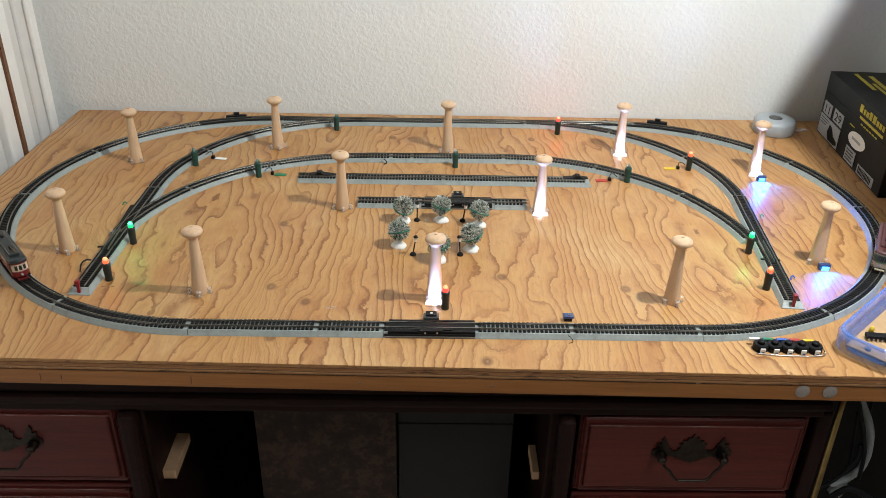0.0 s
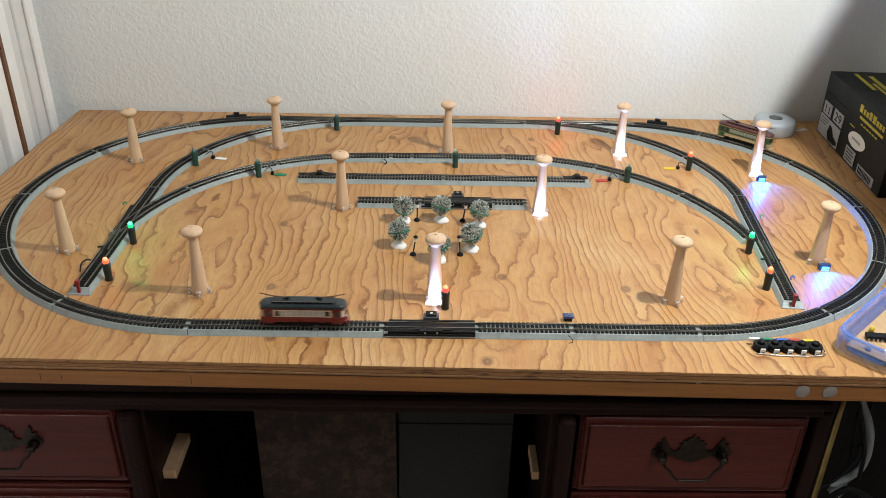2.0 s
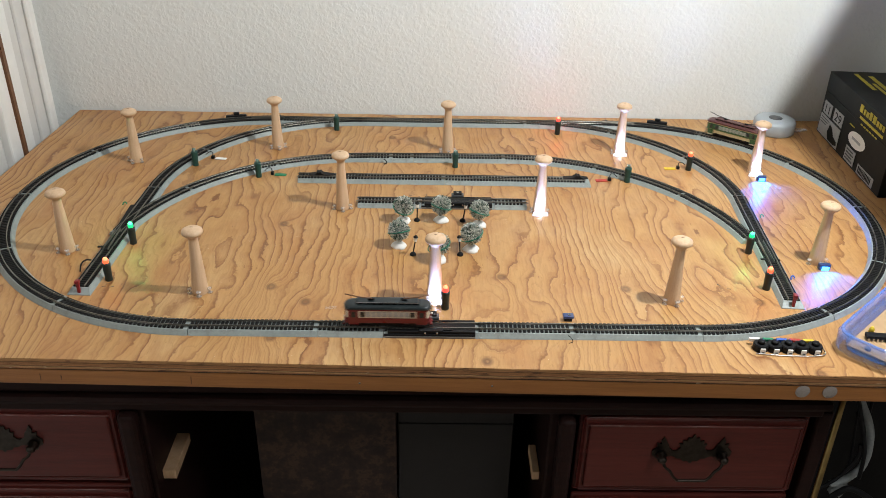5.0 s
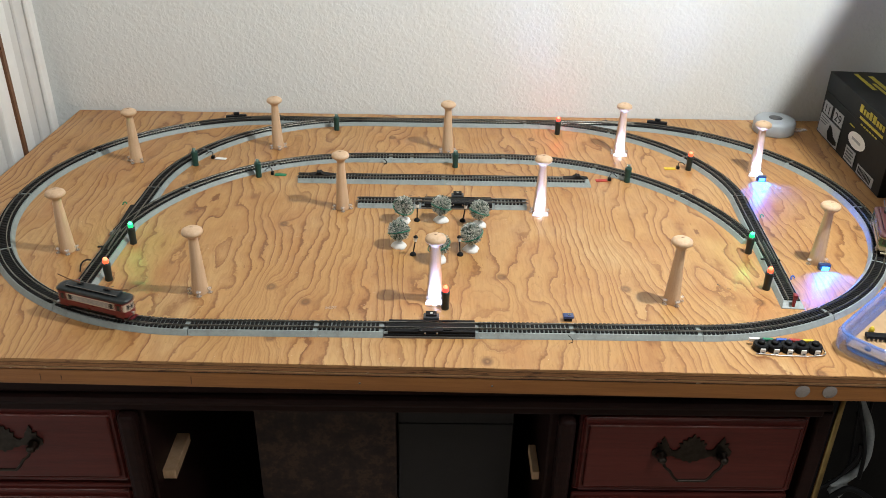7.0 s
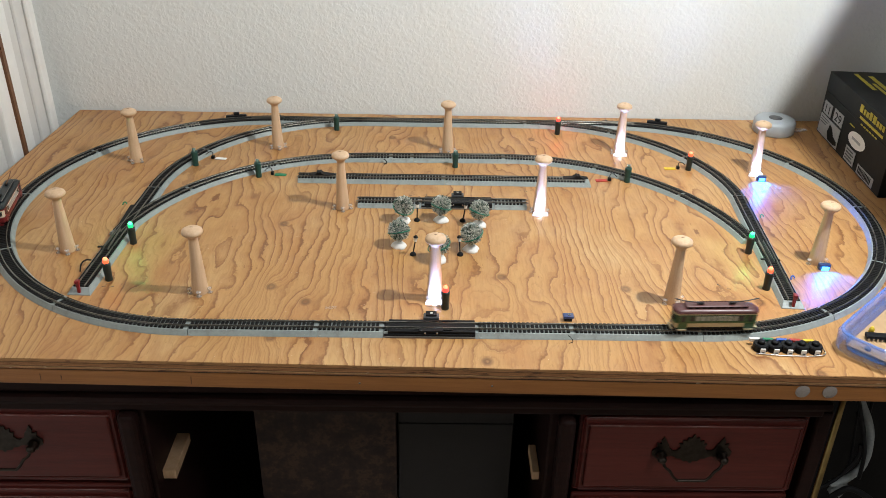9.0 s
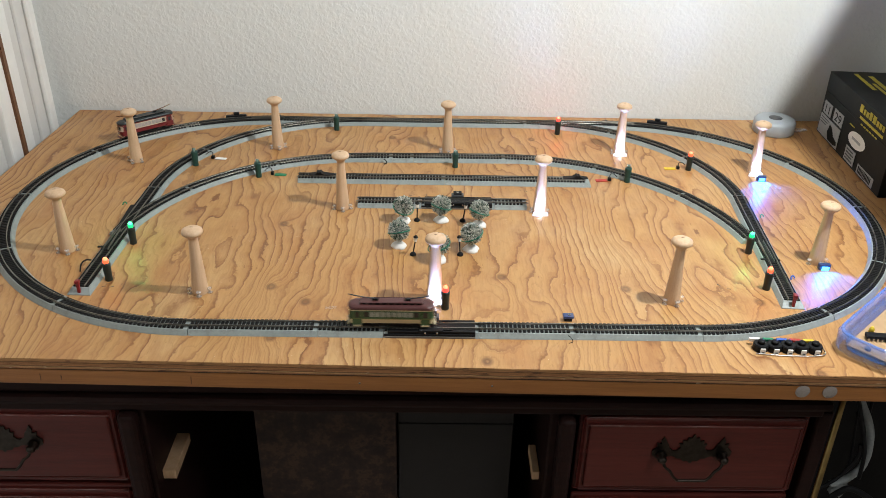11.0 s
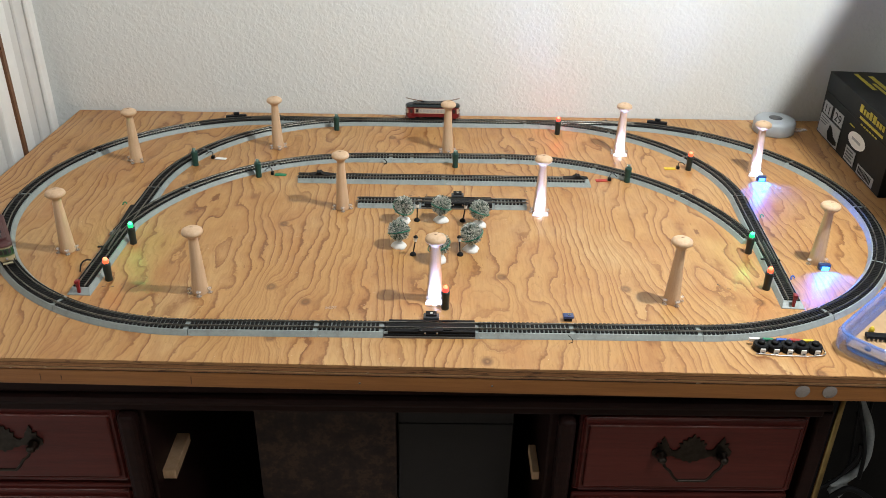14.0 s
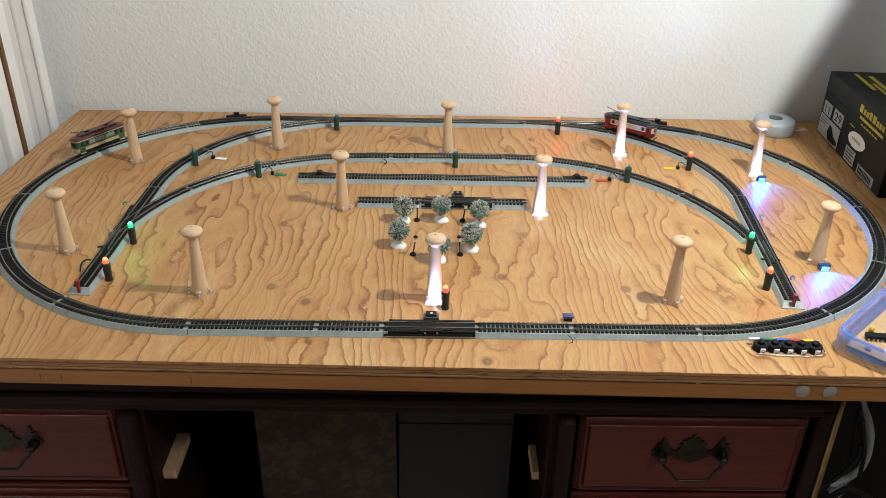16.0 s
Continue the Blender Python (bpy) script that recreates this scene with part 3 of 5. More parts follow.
cable([(0.4739, 0.700, -0.0760), (0.4752, 0.700, -0.0992), (0.4766, 0.700, -0.1097)], 0.0018, BLACK, "thin black cable hanging under the board")
cable([(0.4626, 0.700, -0.1020), (0.4676, 0.700, -0.1366), (0.4716, 0.700, -0.1641), (0.4741, 0.700, -0.1983), (0.4782, 0.700, -0.2188)], 0.0016, BLACK, "thin black cable hanging under the board")
cable([(0.4502, 0.680, -0.2088), (0.4586, 0.680, -0.2000), (0.4677, 0.680, -0.1942), (0.4818, 0.680, -0.1998), (0.4976, 0.680, -0.2112)], 0.0035, BLACK, "coiled black cable under the board")
plug = thing("cable_plug", pose(0.4628, 0.69, TOP + -0.2044, 0, 25, 0), "light grey cable plug hanging under the board", "plug")
part("shell", box(-0.0075, 0.0075, -0.004, 0.004, -0.009, 0.009, 0.0015), CABLE_GREY, plug)
part("collar", lathe(((0, 0), (0.0035, 0), (0.0025, 0.006), (0, 0.006)), 14), CABLE_GREY, plug, m=pose(0, 0, 0.0091))

# ---- track ----
RADIUS, GAUGE, HIGH = 0.2858, 0.0045, 0.0052
X_WEST, X_EAST, Y_FRONT = -0.2385, 0.2735, 0.6967
Y_MID, Y_BACK = Y_FRONT + RADIUS, Y_FRONT + 2 * RADIUS
BED = ((-0.0125, 0.0), (-0.0120, 0.001), (-0.0094, HIGH), (0.0094, HIGH), (0.0120, 0.001), (0.0125, 0.0))
RAIL_SHAPE = ((-0.0007, 0), (-0.0003, 0.0006), (-0.0004, 0.0018), (0.0004, 0.0018), (0.0003, 0.0006), (0.0007, 0))
PITCH = 0.00423


def tie_mesh(half=0.0081):
    return mesh_of("tie", box(-0.00142, 0.00142, -half, half, 0, 0.0016, 0.0002, seg=1), TIE)


TIE_MESH = tie_mesh()


def course(length, bend, n=None):
    """Points and headings along a piece that starts at the origin and runs along +x; bend: radians, left positive."""
    n = n or (2 if abs(bend) < 1e-6 else max(4, int(abs(bend) / radians(2.5))))
    out = []
    for k in range(n + 1):
        s = length * k / n
        a = bend * k / n
        if abs(bend) < 1e-6:
            out.append((s, 0.0, 0.0))
        else:
            r = length / bend
            out.append((r * math.sin(a), r * (1 - math.cos(a)), a))
    return out


def offset_line(line, side, z):
    return [(x - side * math.sin(a), y + side * math.cos(a), z) for x, y, a in line]


def track_piece(m, length, bend=0.0, bed=True, ties=True, taper=0, label="", drop=0.0):
    curved = abs(bend) > 1e-6
    t = thing("curved_track" if curved else "straight_track", m, label or ("grey plastic roadbed track section, curved, with nickel rails" if curved else "grey plastic roadbed track section, straight, with nickel rails"), "model track", "track sections")
    line = course(length - 0.0004, bend * (1 - 0.0004 / length))
    pts = [(x, y, -drop) for x, y, a in line]
    if bed:
        bm = sweep(pts, BED)
        if taper:
            for v in bm.verts:
                if v.co.z > 0.002 and (v.co.x > length - 0.001 if taper == 1 else (v.co.x < 0.001 or v.co.x > length - 0.001)):
                    v.co.x += -0.007 if v.co.x > length / 2 else 0.007
        part("roadbed", bm, ROADBED, t)
    inset = 0.008 if taper else 0.0
    for side in (-GAUGE, GAUGE):
        rail_line = [(x, y, a) for x, y, a in line]
        if taper:
            rail_line[-1] = (length - inset, 0, 0)
            if taper == 2:
                rail_line[0] = (inset, 0, 0)
        part("rail", sweep(offset_line(rail_line, side, HIGH + 0.0012 - drop), RAIL_SHAPE), RAIL, t)
    if ties:
        n = int(length / PITCH)
        for k in range(n):
            if bed and not taper and k == n - 1:
                continue  # a bare strip at the joint
            s = (k + 0.5) / n
            if taper and (s * length > length - inset or (taper == 2 and s * length < inset)):
                continue
            a = bend * s
            x, y = (length * s, 0.0) if not curved else (length / bend * math.sin(a), length / bend * (1 - math.cos(a)))
            part("tie", TIE_MESH, TIE, t, m=pose(x, y, HIGH - drop, 0, 0, math.degrees(a)))
    for s in (0.0015, length - 0.0015) if bed and not taper else ():
        a = bend * s / length
        x, y = (s, 0.0) if not curved else (length / bend * math.sin(a), length / bend * (1 - math.cos(a)))
        for side in (-GAUGE, GAUGE):
            part("rail_joiner", box(-0.0035, 0.0035, side - 0.0011, side + 0.0011, HIGH + 0.0012 - drop, HIGH + 0.0019 - drop), RAIL, t, m=pose(x, y, 0, 0, 0, math.degrees(a)))
    return t


STEP = (X_EAST - X_WEST) / 4
straight = track_piece(on(X_WEST, Y_FRONT), STEP)
copy_thing(straight, on(X_WEST + 3 * STEP, Y_FRONT))
for k in range(4):
    copy_thing(straight, on(X_EAST - k * STEP, Y_BACK, 0, 180))
ARC = RADIUS * math.pi / 6
bent = track_piece(on(X_EAST, Y_FRONT), ARC, math.pi / 6)
for k in range(1, 12):
    a = math.pi / 6 * (k % 6) + (math.pi if k > 5 else 0) - math.pi / 2
    cx = X_EAST if k < 6 else X_WEST
    copy_thing(bent, on(cx + RADIUS * math.cos(a), Y_MID + RADIUS * math.sin(a), 0, math.degrees(a) + 90))


def rerailer(m, length):
    """A terminal section: track bed with a black guide plate between and beside the rails and a plug box behind."""
    t = track_piece(m, length, label="grey track section with a black rerailer plate and plug box")
    x0, x1 = 0.004, length - 0.003
    part("guide_plate", box(x0, x1, -0.0034, 0.0034, HIGH + 0.0014, HIGH + 0.0021, 0.0003), BLACK, t)
    for side in (-1, 1):
        a, b = sorted((side * 0.0056, side * 0.0106))
        part("side_plate", box(x0, x1, a, b, HIGH - 0.002, HIGH + 0.0018, 0.0005), BLACK, t)
    part("wing", prism(((x0 + 0.004, 0), (x0 + 0.03, 0.0016), (x1 - 0.03, 0.0016), (x1 - 0.004, 0)), 0.0012), BLACK, t, m=pose(0, 0.0060, HIGH + 0.0018))
    part("wing", prism(((x0 + 0.02, 0), (x0 + 0.032, 0.0014), (x1 - 0.032, 0.0014), (x1 - 0.02, 0)), 0.0012), BLACK, t, m=pose(0, -0.0085, HIGH + 0.0018))
    part("apron", box(x0 - 0.004, x1, -0.0122, -0.0107, 0.0022, HIGH - 0.0008, 0.0005), BLACK, t)
    part("kick_strip", box(x0 - 0.003, x1, -0.0129, -0.0123, 0.0, 0.0021, 0.0002), GREY_BROWN, t)
    plug_box = part("plug_box", box(length / 2 - 0.008, length / 2 + 0.008, 0.0129, 0.022, 0.001, 0.0075, 0.0008), DARK_GREY, t)
    part("plug", box(length / 2 - 0.0055, length / 2 + 0.0055, 0.0150, 0.0235, 0.0076, 0.0092, 0.0006), BLACK, plug_box, "small black plug")
    part("plug_mark", box(length / 2 - 0.0012, length / 2 + 0.0014, 0.0180, 0.0198, 0.00921, 0.0095), WHITE_CARD, plug_box)
    part("front_block", box(length / 2 - 0.012, length / 2 + 0.012, -0.0118, -0.0062, HIGH + 0.0019, HIGH + 0.0034, 0.0005), BLACK, t)
    for x in (length / 2 - 0.006, length / 2 + 0.006):
        part("front_screw", lathe(((0, 0), (0.0011, 0), (0.0009, 0.0006), (0, 0.0007)), 10), STEEL, t, m=pose(x, -0.0119, HIGH + 0.0008, 90))
    return t


MID_STRAIGHT = 2 * STEP
rerailer(on(X_WEST + STEP + 0.0655, Y_FRONT), 0.094)
track_piece(on(X_WEST + STEP, Y_FRONT), 0.0655)
track_piece(on(X_WEST + STEP + 0.1595, Y_FRONT), MID_STRAIGHT - 0.1595)

# middle line: leaves the back straight at both ends, bends to the front and ends in a spur
MID_R, MID_CY = 0.26, Y_BACK - 0.26
MID_E, MID_W = 0.150, -0.105
INNER_R, IN_W, IN_E = 0.2852, (-0.091, 1.126), (0.106, 1.129)


def mirrored_bends(cx, cy, r, side, count, drop, step=math.pi / 6):
    """Bends that start at the top of a circle and run down its side (east: 1, west: -1)."""
    for k in range(count):
        a = math.pi / 2 - side * step * k
        track_piece(on(cx + r * math.cos(a), cy + r * math.sin(a), 0, math.degrees(a) - 90 * side), r * step, -side * step, drop=drop)


mirrored_bends(MID_E, MID_CY, MID_R, 1, 3, 0.0003)
mirrored_bends(MID_W, MID_CY, MID_R, -1, 3, 0.0003)


def spur(x0, y0, x1, y1):
    d = math.hypot(x1 - x0, y1 - y0)
    head = math.degrees(math.atan2(y1 - y0, x1 - x0))
    t = track_piece(on(x0, y0, 0, head), d, taper=1, label="grey track spur with nickel rails and a tapered end")
    stop = thing("bumper", on(x1, y1, 0, head), "dark red plastic bumper post at a spur's end", "bumper", "spur bumpers")
    part("post", box(-0.005, -0.002, -0.0016, 0.0016, 0.0, 0.0165, 0.0006), RED_PLASTIC, stop)
    part("head", box(-0.0062, -0.0012, -0.0024, 0.0024, 0.0125, 0.0168, 0.0008), RED_PLASTIC, stop)
    return t


spur(-0.365, MID_CY, -0.3715, 0.7545)
spur(0.410, MID_CY, 0.3865, 0.7445)

# inner line
slope = math.degrees(math.atan2(IN_E[1] - IN_W[1], IN_E[0] - IN_W[0]))
run = math.hypot(IN_E[0] - IN_W[0], IN_E[1] - IN_W[1])
for k, (s0, s1) in enumerate(((0.0, 0.035), (0.035, 0.065), (0.065, run))):
    f = s0 / run
    track_piece(on(IN_W[0] + (IN_E[0] - IN_W[0]) * f, IN_W[1] + (IN_E[1] - IN_W[1]) * f, 0, slope), s1 - s0)
mirrored_bends(IN_E[0], IN_E[1] - INNER_R, INNER_R, 1, 3, 0.0005, radians(27))
mirrored_bends(IN_W[0], IN_W[1] - INNER_R, INNER_R, -1, 3, 0.0005, radians(27))


def turnout(x, y, head, bend, name_label, width=0.0092):
    """The black moving part of a turnout: tie plate, two point blades, throw bar and switch box."""
    t = thing("turnout", on(x, y, 0, head), name_label, "turnout", "turnouts")
    part("plate", sweep([(p[0], p[1], HIGH + 0.0014) for p in course(max(0.115, abs(bend) * RADIUS), bend)], ((-width, 0), (-width, 0.0007), (width, 0.0007), (width, 0))), BLACK, t)
    for side in (-1, 1):
        part("point_blade", sweep(offset_line(course(0.05, bend * 0.3), side * 0.0028, HIGH + 0.0021), RAIL_SHAPE), RAIL, t)
    part("throw_bar", box(0.006, 0.009, -0.011, 0.011, HIGH + 0.0014, HIGH + 0.0026, 0.0003), BLACK, t)
    return t


def switch_box(x, y, head):
    t = thing("switch_machine", on(x, y, 0, head), "black plastic switch machine beside the track", "switch machine", "switch machines")
    part("housing", box(-0.016, 0.016, -0.004, 0.004, 0, 0.0075, 0.0015), BLACK, t)
    part("lever", box(-0.004, 0.005, -0.003, 0.003, 0.0076, 0.0115, 0.001), BLACK, t)


turnout(0.2725, Y_BACK, 0, -0.50, "black turnout frogs and blades where two lines part")
turnout(-0.2355, Y_BACK, 180, 0.45, "black turnout frogs and blades where two lines part")
turnout(-0.371, 0.84, 92, 0.0, "turnout blades on a siding's points", 0.0034)
turnout(0.392, 0.83, 86, 0.0, "turnout blades on a siding's points", 0.0034)
switch_box(0.3619, Y_BACK + 0.0085, -14)
switch_box(-0.3119, Y_BACK + 0.0085, 12)

rng = random.Random(12)
# short bars for pencil scribbles by the sidings and dark debris by the spurs
for x, y in ((-0.0465, 0.9989), (-0.0377, 1.0026), (-0.0267, 1.0080), (-0.0161, 1.0050), (-0.0057, 1.0087), (0.1200, 1.0284), (0.1273, 1.0252), (0.1361, 1.0290), (0.1426, 1.0257), (-0.3512, 0.7735), (-0.3485, 0.7782), (-0.3424, 0.7726), (0.3205, 0.7916), (0.3295, 0.7836)):
    part("pencil_mark", box(-0.0022, 0.0022, -0.0004, 0.0004, 0.0001, 0.0003), DARK_GREY, board, m=pose(x, y, 0.0, 0, 0, rng.uniform(-70, 70)))

# two loose sidings
track_piece(on(-0.181, 1.0535), 0.2, taper=0)
track_piece(on(0.019, 1.0535, 0, -0.4), 0.2, taper=1)
for x, h in ((-0.152, 0), (0.200, 180)):
    b = thing("track_bumper", on(x, 1.0535, HIGH + 0.003, h), "black wire bumper sitting on a siding's rails", "bumper", "siding bumpers")
    part("beam", prism(((-0.015, 0), (-0.0055, 0.0014), (-0.003, 0.0046), (-0.001, 0.0038), (0.0012, 0.0050), (0.003, 0.0030), (0.006, 0.0012), (0.019, 0.0)), 0.009), BLACK, b, m=pose(0, -0.0045, 0))
track_piece(on(-0.094, 0.981), 0.082)
rerailer(on(-0.012, 0.981), 0.094)
track_piece(on(0.082, 0.981), 0.042)
feeder = thing("feeder_clip", on(0.143, 0.7195), "small blue terminal block behind the track", "terminal block")
part("base", box(-0.004, 0.004, -0.003, 0.003, 0, 0.0035, 0.0006), BLACK, feeder)
part("block", box(-0.0055, 0.0055, -0.0032, 0.0042, 0.0036, 0.0062, 0.0005), BLUE_PLASTIC, feeder)
part("screw", lathe(((0, 0), (0.0016, 0), (0.0014, 0.0008), (0, 0.0009)), 12), STEEL, feeder, m=pose(0.001, 0, 0.0063))
for x, y, r in ((0.141, 0.6805, 0.00035), (-0.0649, 1.1095, 0.0007)):
    w = part("feeder_wire", tube(curve([(x - 0.003, y + 0.003, TOP + 0.006), (x, y, TOP + 0.005), (x + 0.001, y - 0.002, TOP + 0.002), (x - 0.003, y - 0.003, TOP + 0.001)], 5), r), BLACK)
    tagged(w, "short black feeder wire beside the track", "wire", "feeder wires")

for x, y, material, word in ((-0.391, 0.968, GREEN_CARD, "teal"), (0.424, 0.957, GREEN_CARD, "teal"), (0.408, 0.806, BLUE_CARD, "blue")):
    ob = part("wire_loop", tube(curve([(x - 0.002, y - 0.0015, TOP + 0.0006), (x - 0.0015, y + 0.001, TOP + 0.003), (x + 0.001, y + 0.0015, TOP + 0.0035), (x + 0.0025, y, TOP + 0.0015)], 5), 0.0008), material)
    tagged(ob, word + " insulated wire loop coming through the board", "wire", "wire loops")
ob = part("lever_wire", tube(curve([(-0.3868, 0.802, TOP + 0.001), (-0.3875, 0.809, TOP + 0.006), (-0.3845, 0.815, TOP + 0.008), (-0.380, 0.819, TOP + 0.006)], 5), 0.0009), BLACK)
tagged(ob, "black bent wire beside the spur track", "wire")
tape = part("tape_scrap", box(-0.006, 0.006, -0.0022, 0.0022, 0, 0.0003, 0.0001), FILM, m=on(-0.103, 0.737, 0.0002, 8))
tagged(tape, "scrap of clear tape stuck on the board", "tape")

# ---- wooden pegs ----
PEG = ((0, 0), (0.0086, 0), (0.0089, 0.001), (0.0083, 0.010), (0.0070, 0.030), (0.0057, 0.051), (0.0049, 0.0635), (0.0050, 0.0662), (0.0076, 0.0687),
       (0.0107, 0.0713), (0.0111, 0.0730), (0.0103, 0.0752), (0.0070, 0.0772), (0.002, 0.0783), (0, 0.0783))


def peg():
    t = thing("wooden_peg", on(-0.2455, 0.7655), "turned birch peg with a mushroom cap standing on clear pins", "wooden peg", "wooden pegs")
    turned = part("turned_post", lathe(PEG, 32), PEG_WOOD, t)
    part("screw_slot", box(-0.0016, 0.0016, -0.0004, 0.0004, 0.0781, 0.0785), BROWN_GAP, turned)
    for a in (200, 275, 350):
        x, y = 0.0105 * math.cos(radians(a)), 0.0105 * math.sin(radians(a))
        part("clear_pin", lathe(((0, 0), (0.0028, 0), (0.003, 0.0008), (0.0012, 0.0018), (0.0014, 0.0042), (0.0026, 0.0052), (0.0026, 0.0062), (0, 0.0066)), 14), CLEAR, t, m=pose(x, y, 0, 0, 0, a))
    return t


first_peg = peg()
PEGS = ((-0.4185, 1.107), (-0.2275, 1.164), (0.0235, 1.157), (0.2785, 1.1605), (0.459, 1.096), (-0.4185, 0.850), (-0.113, 0.968), (0.1395, 0.9645),
        (0.0055, 0.7565), (0.2595, 0.7575), (0.4495, 0.8445))
for k, (x, y) in enumerate(PEGS):
    copy_thing(first_peg, on(x, y, 0, 37 * k % 50 - 20))


def led_pin(x, y, material, label):
    """An LED on a small foot at a peg's base, pointing up the wood or out over the board."""
    t = thing("led_lamp", on(x, y), label, "led lamp", "peg leds")
    part("foot", box(-0.0085, 0.0085, -0.004, -0.0003, 0, 0.0012, 0.0004), CLEAR, t)
    # the clip emits by itself, for the LED light scattered in it
    part("lit_clip", prism(((-0.0102, 0), (0.0102, 0), (0.0096, 0.0025), (0.0080, 0.0046), (0.0050, 0.0046), (0.0035, 0.0014), (-0.0035, 0.0014), (-0.0050, 0.0046), (-0.0080, 0.0046), (-0.0096, 0.0025)), 0.0014), CLIP_GLOW, t, "clear clip given a glow for the led light inside it", pose(0, 0.0, 0.0002))
    part("bulb", lathe(((0, 0.0019), (0.0016, 0.0019), (0.0016, 0.0038), (0.0011, 0.005), (0, 0.0054)), 14), material, t, m=pose(0, -0.002, -0.0006))
    return t


for x, y in ((0.1395, 0.953), (0.0055, 0.745), (0.2785, 1.149), (0.459, 1.0845)):
    led_pin(x, y, LED_WHITE, "white led glowing at the foot of a wooden peg")
    lamp("white_led_light", "SPOT", (x, y - 0.0050, TOP + 0.0028), 0.85, (0.30, 0.46, 1.0), 0.003, (x, y + 0.010, TOP + 0.022), 105, 0.7)
for x, y in ((0.461, 1.0705), (0.4525, 0.829)):
    t = thing("led_module", on(x, y), "small blue led module glowing at the foot of a peg", "led lamp", "blue leds")
    part("board", box(-0.0065, 0.0065, -0.003, 0.003, 0, 0.0075, 0.0008), BLUE_PLASTIC, t)
    part("bulb", box(-0.0042, 0.0042, -0.0046, -0.0031, 0.0008, 0.0055, 0.0006), LED_BLUE, t)
    lamp("blue_led_light", "SPOT", (x, y - 0.0070, TOP + 0.010), 0.80, (0.0, 0.085, 1.0), 0.003, (x, y - 0.05, TOP - 0.012), 150, 0.5)

# ---- signals ----


def signal(x, y, body, bulb, label, light=None, core=None):
    f = 1.0 if light else 0.62
    t = thing("signal", on(x, y), label, "track signal", "track signals")
    part("post", lathe(((0, 0), (0.0040, 0), (0.0042, 0.0008), (0.0039, 0.006), (0.0044, 0.017), (0.0047, 0.0200), (0.0043, 0.0215), (0, 0.0215)), 20), body, t)
    lens = part("lens", lathe(((0, 0.0216), (0.0031 * f, 0.0216), (0.0032 * f, 0.0242), (0.0024 * f, 0.0258), (0, 0.0259)), 16), bulb, t)
    if core:
        part("tip", lathe(((0, 0.0252), (0.0024, 0.0252), (0.0027, 0.0262), (0.0019, 0.0276), (0, 0.0282)), 14), core, lens, "glaring tip of the led")
        lamp("signal_light", "POINT", (x, y, TOP + 0.0320), light[1], light[0], 0.0025)
    else:
        for sx in (-0.0016, 0.0018):
            part("lead", tube([(sx, -0.0006, 0.0212), (sx * 1.4, -0.0010, 0.0245), (sx * 1.2, 0.0008, 0.0262)], 0.0005, sides=5), STEEL, t)


for x, y in ((-0.148, 1.2375), (-0.332, 1.095), (-0.237, 1.060), (0.034, 1.102), (0.271, 1.060)):
    signal(x, y, SIGNAL_GREEN, LED_OFF, "dark green signal post with an unlit led beside the track")
RED_L, AMBER_L, GREEN_L = ((1.0, 0.06, 0.06), 0.028), ((1.0, 0.25, 0.08), 0.006), ((0.10, 1.0, 0.25), 0.022)
for x, y in ((-0.349, 0.869), (0.377, 0.865)):
    signal(x, y, SIGNAL_BLACK, LED_GREEN, "dark signal post with a green led lit", GREEN_L, TIP_GREEN)
for x, y in ((-0.350, 0.787), (0.371, 0.785), (0.368, 1.104)):
    signal(x, y, SIGNAL_BLACK, LED_AMBER, "dark signal post with an orange-red led lit", AMBER_L, TIP_RED)
signal(0.0165, 0.7385, SIGNAL_BLACK, LED_RED, "dark signal post with a red led lit", AMBER_L, TIP_RED)
signal(0.196, 1.234, SIGNAL_BLACK, LED_RED, "dark signal post with a red led lit", RED_L, TIP_RED)

# coloured tags on their leads
for x, y, a, material, word in ((-0.302, 1.118, -8, WHITE_CARD, "white"), (-0.208, 1.066, -4, GREEN_CARD, "green"), (0.236, 1.062, 6, RED_CARD, "red"), (0.342, 1.106, 2, YELLOW_CARD, "yellow")):
    t = thing("wire_tag", on(x, y, 0, a), word + " paper tag on a thin black lead", "tag", "wire tags")
    part("tag", box(-0.008, 0.008, -0.0035, 0.0035, 0.0004, 0.0012, 0.0002), material, t)
    s = -1 if x < 0 else 1
    part("clip", box(s * 0.0115 - 0.002, s * 0.0115 + 0.002, -0.002, 0.003, 0.0, 0.0045, 0.0006), BLACK, t)
    part("lead", tube(curve([(s * 0.012, 0.002, 0.004), (s * 0.014, 0.006, 0.007), (s * 0.019, 0.006, 0.007), (s * 0.023, 0.004, 0.004)], 5), 0.0006), BLACK, t)

# ---- frosted trees and lamp posts ----


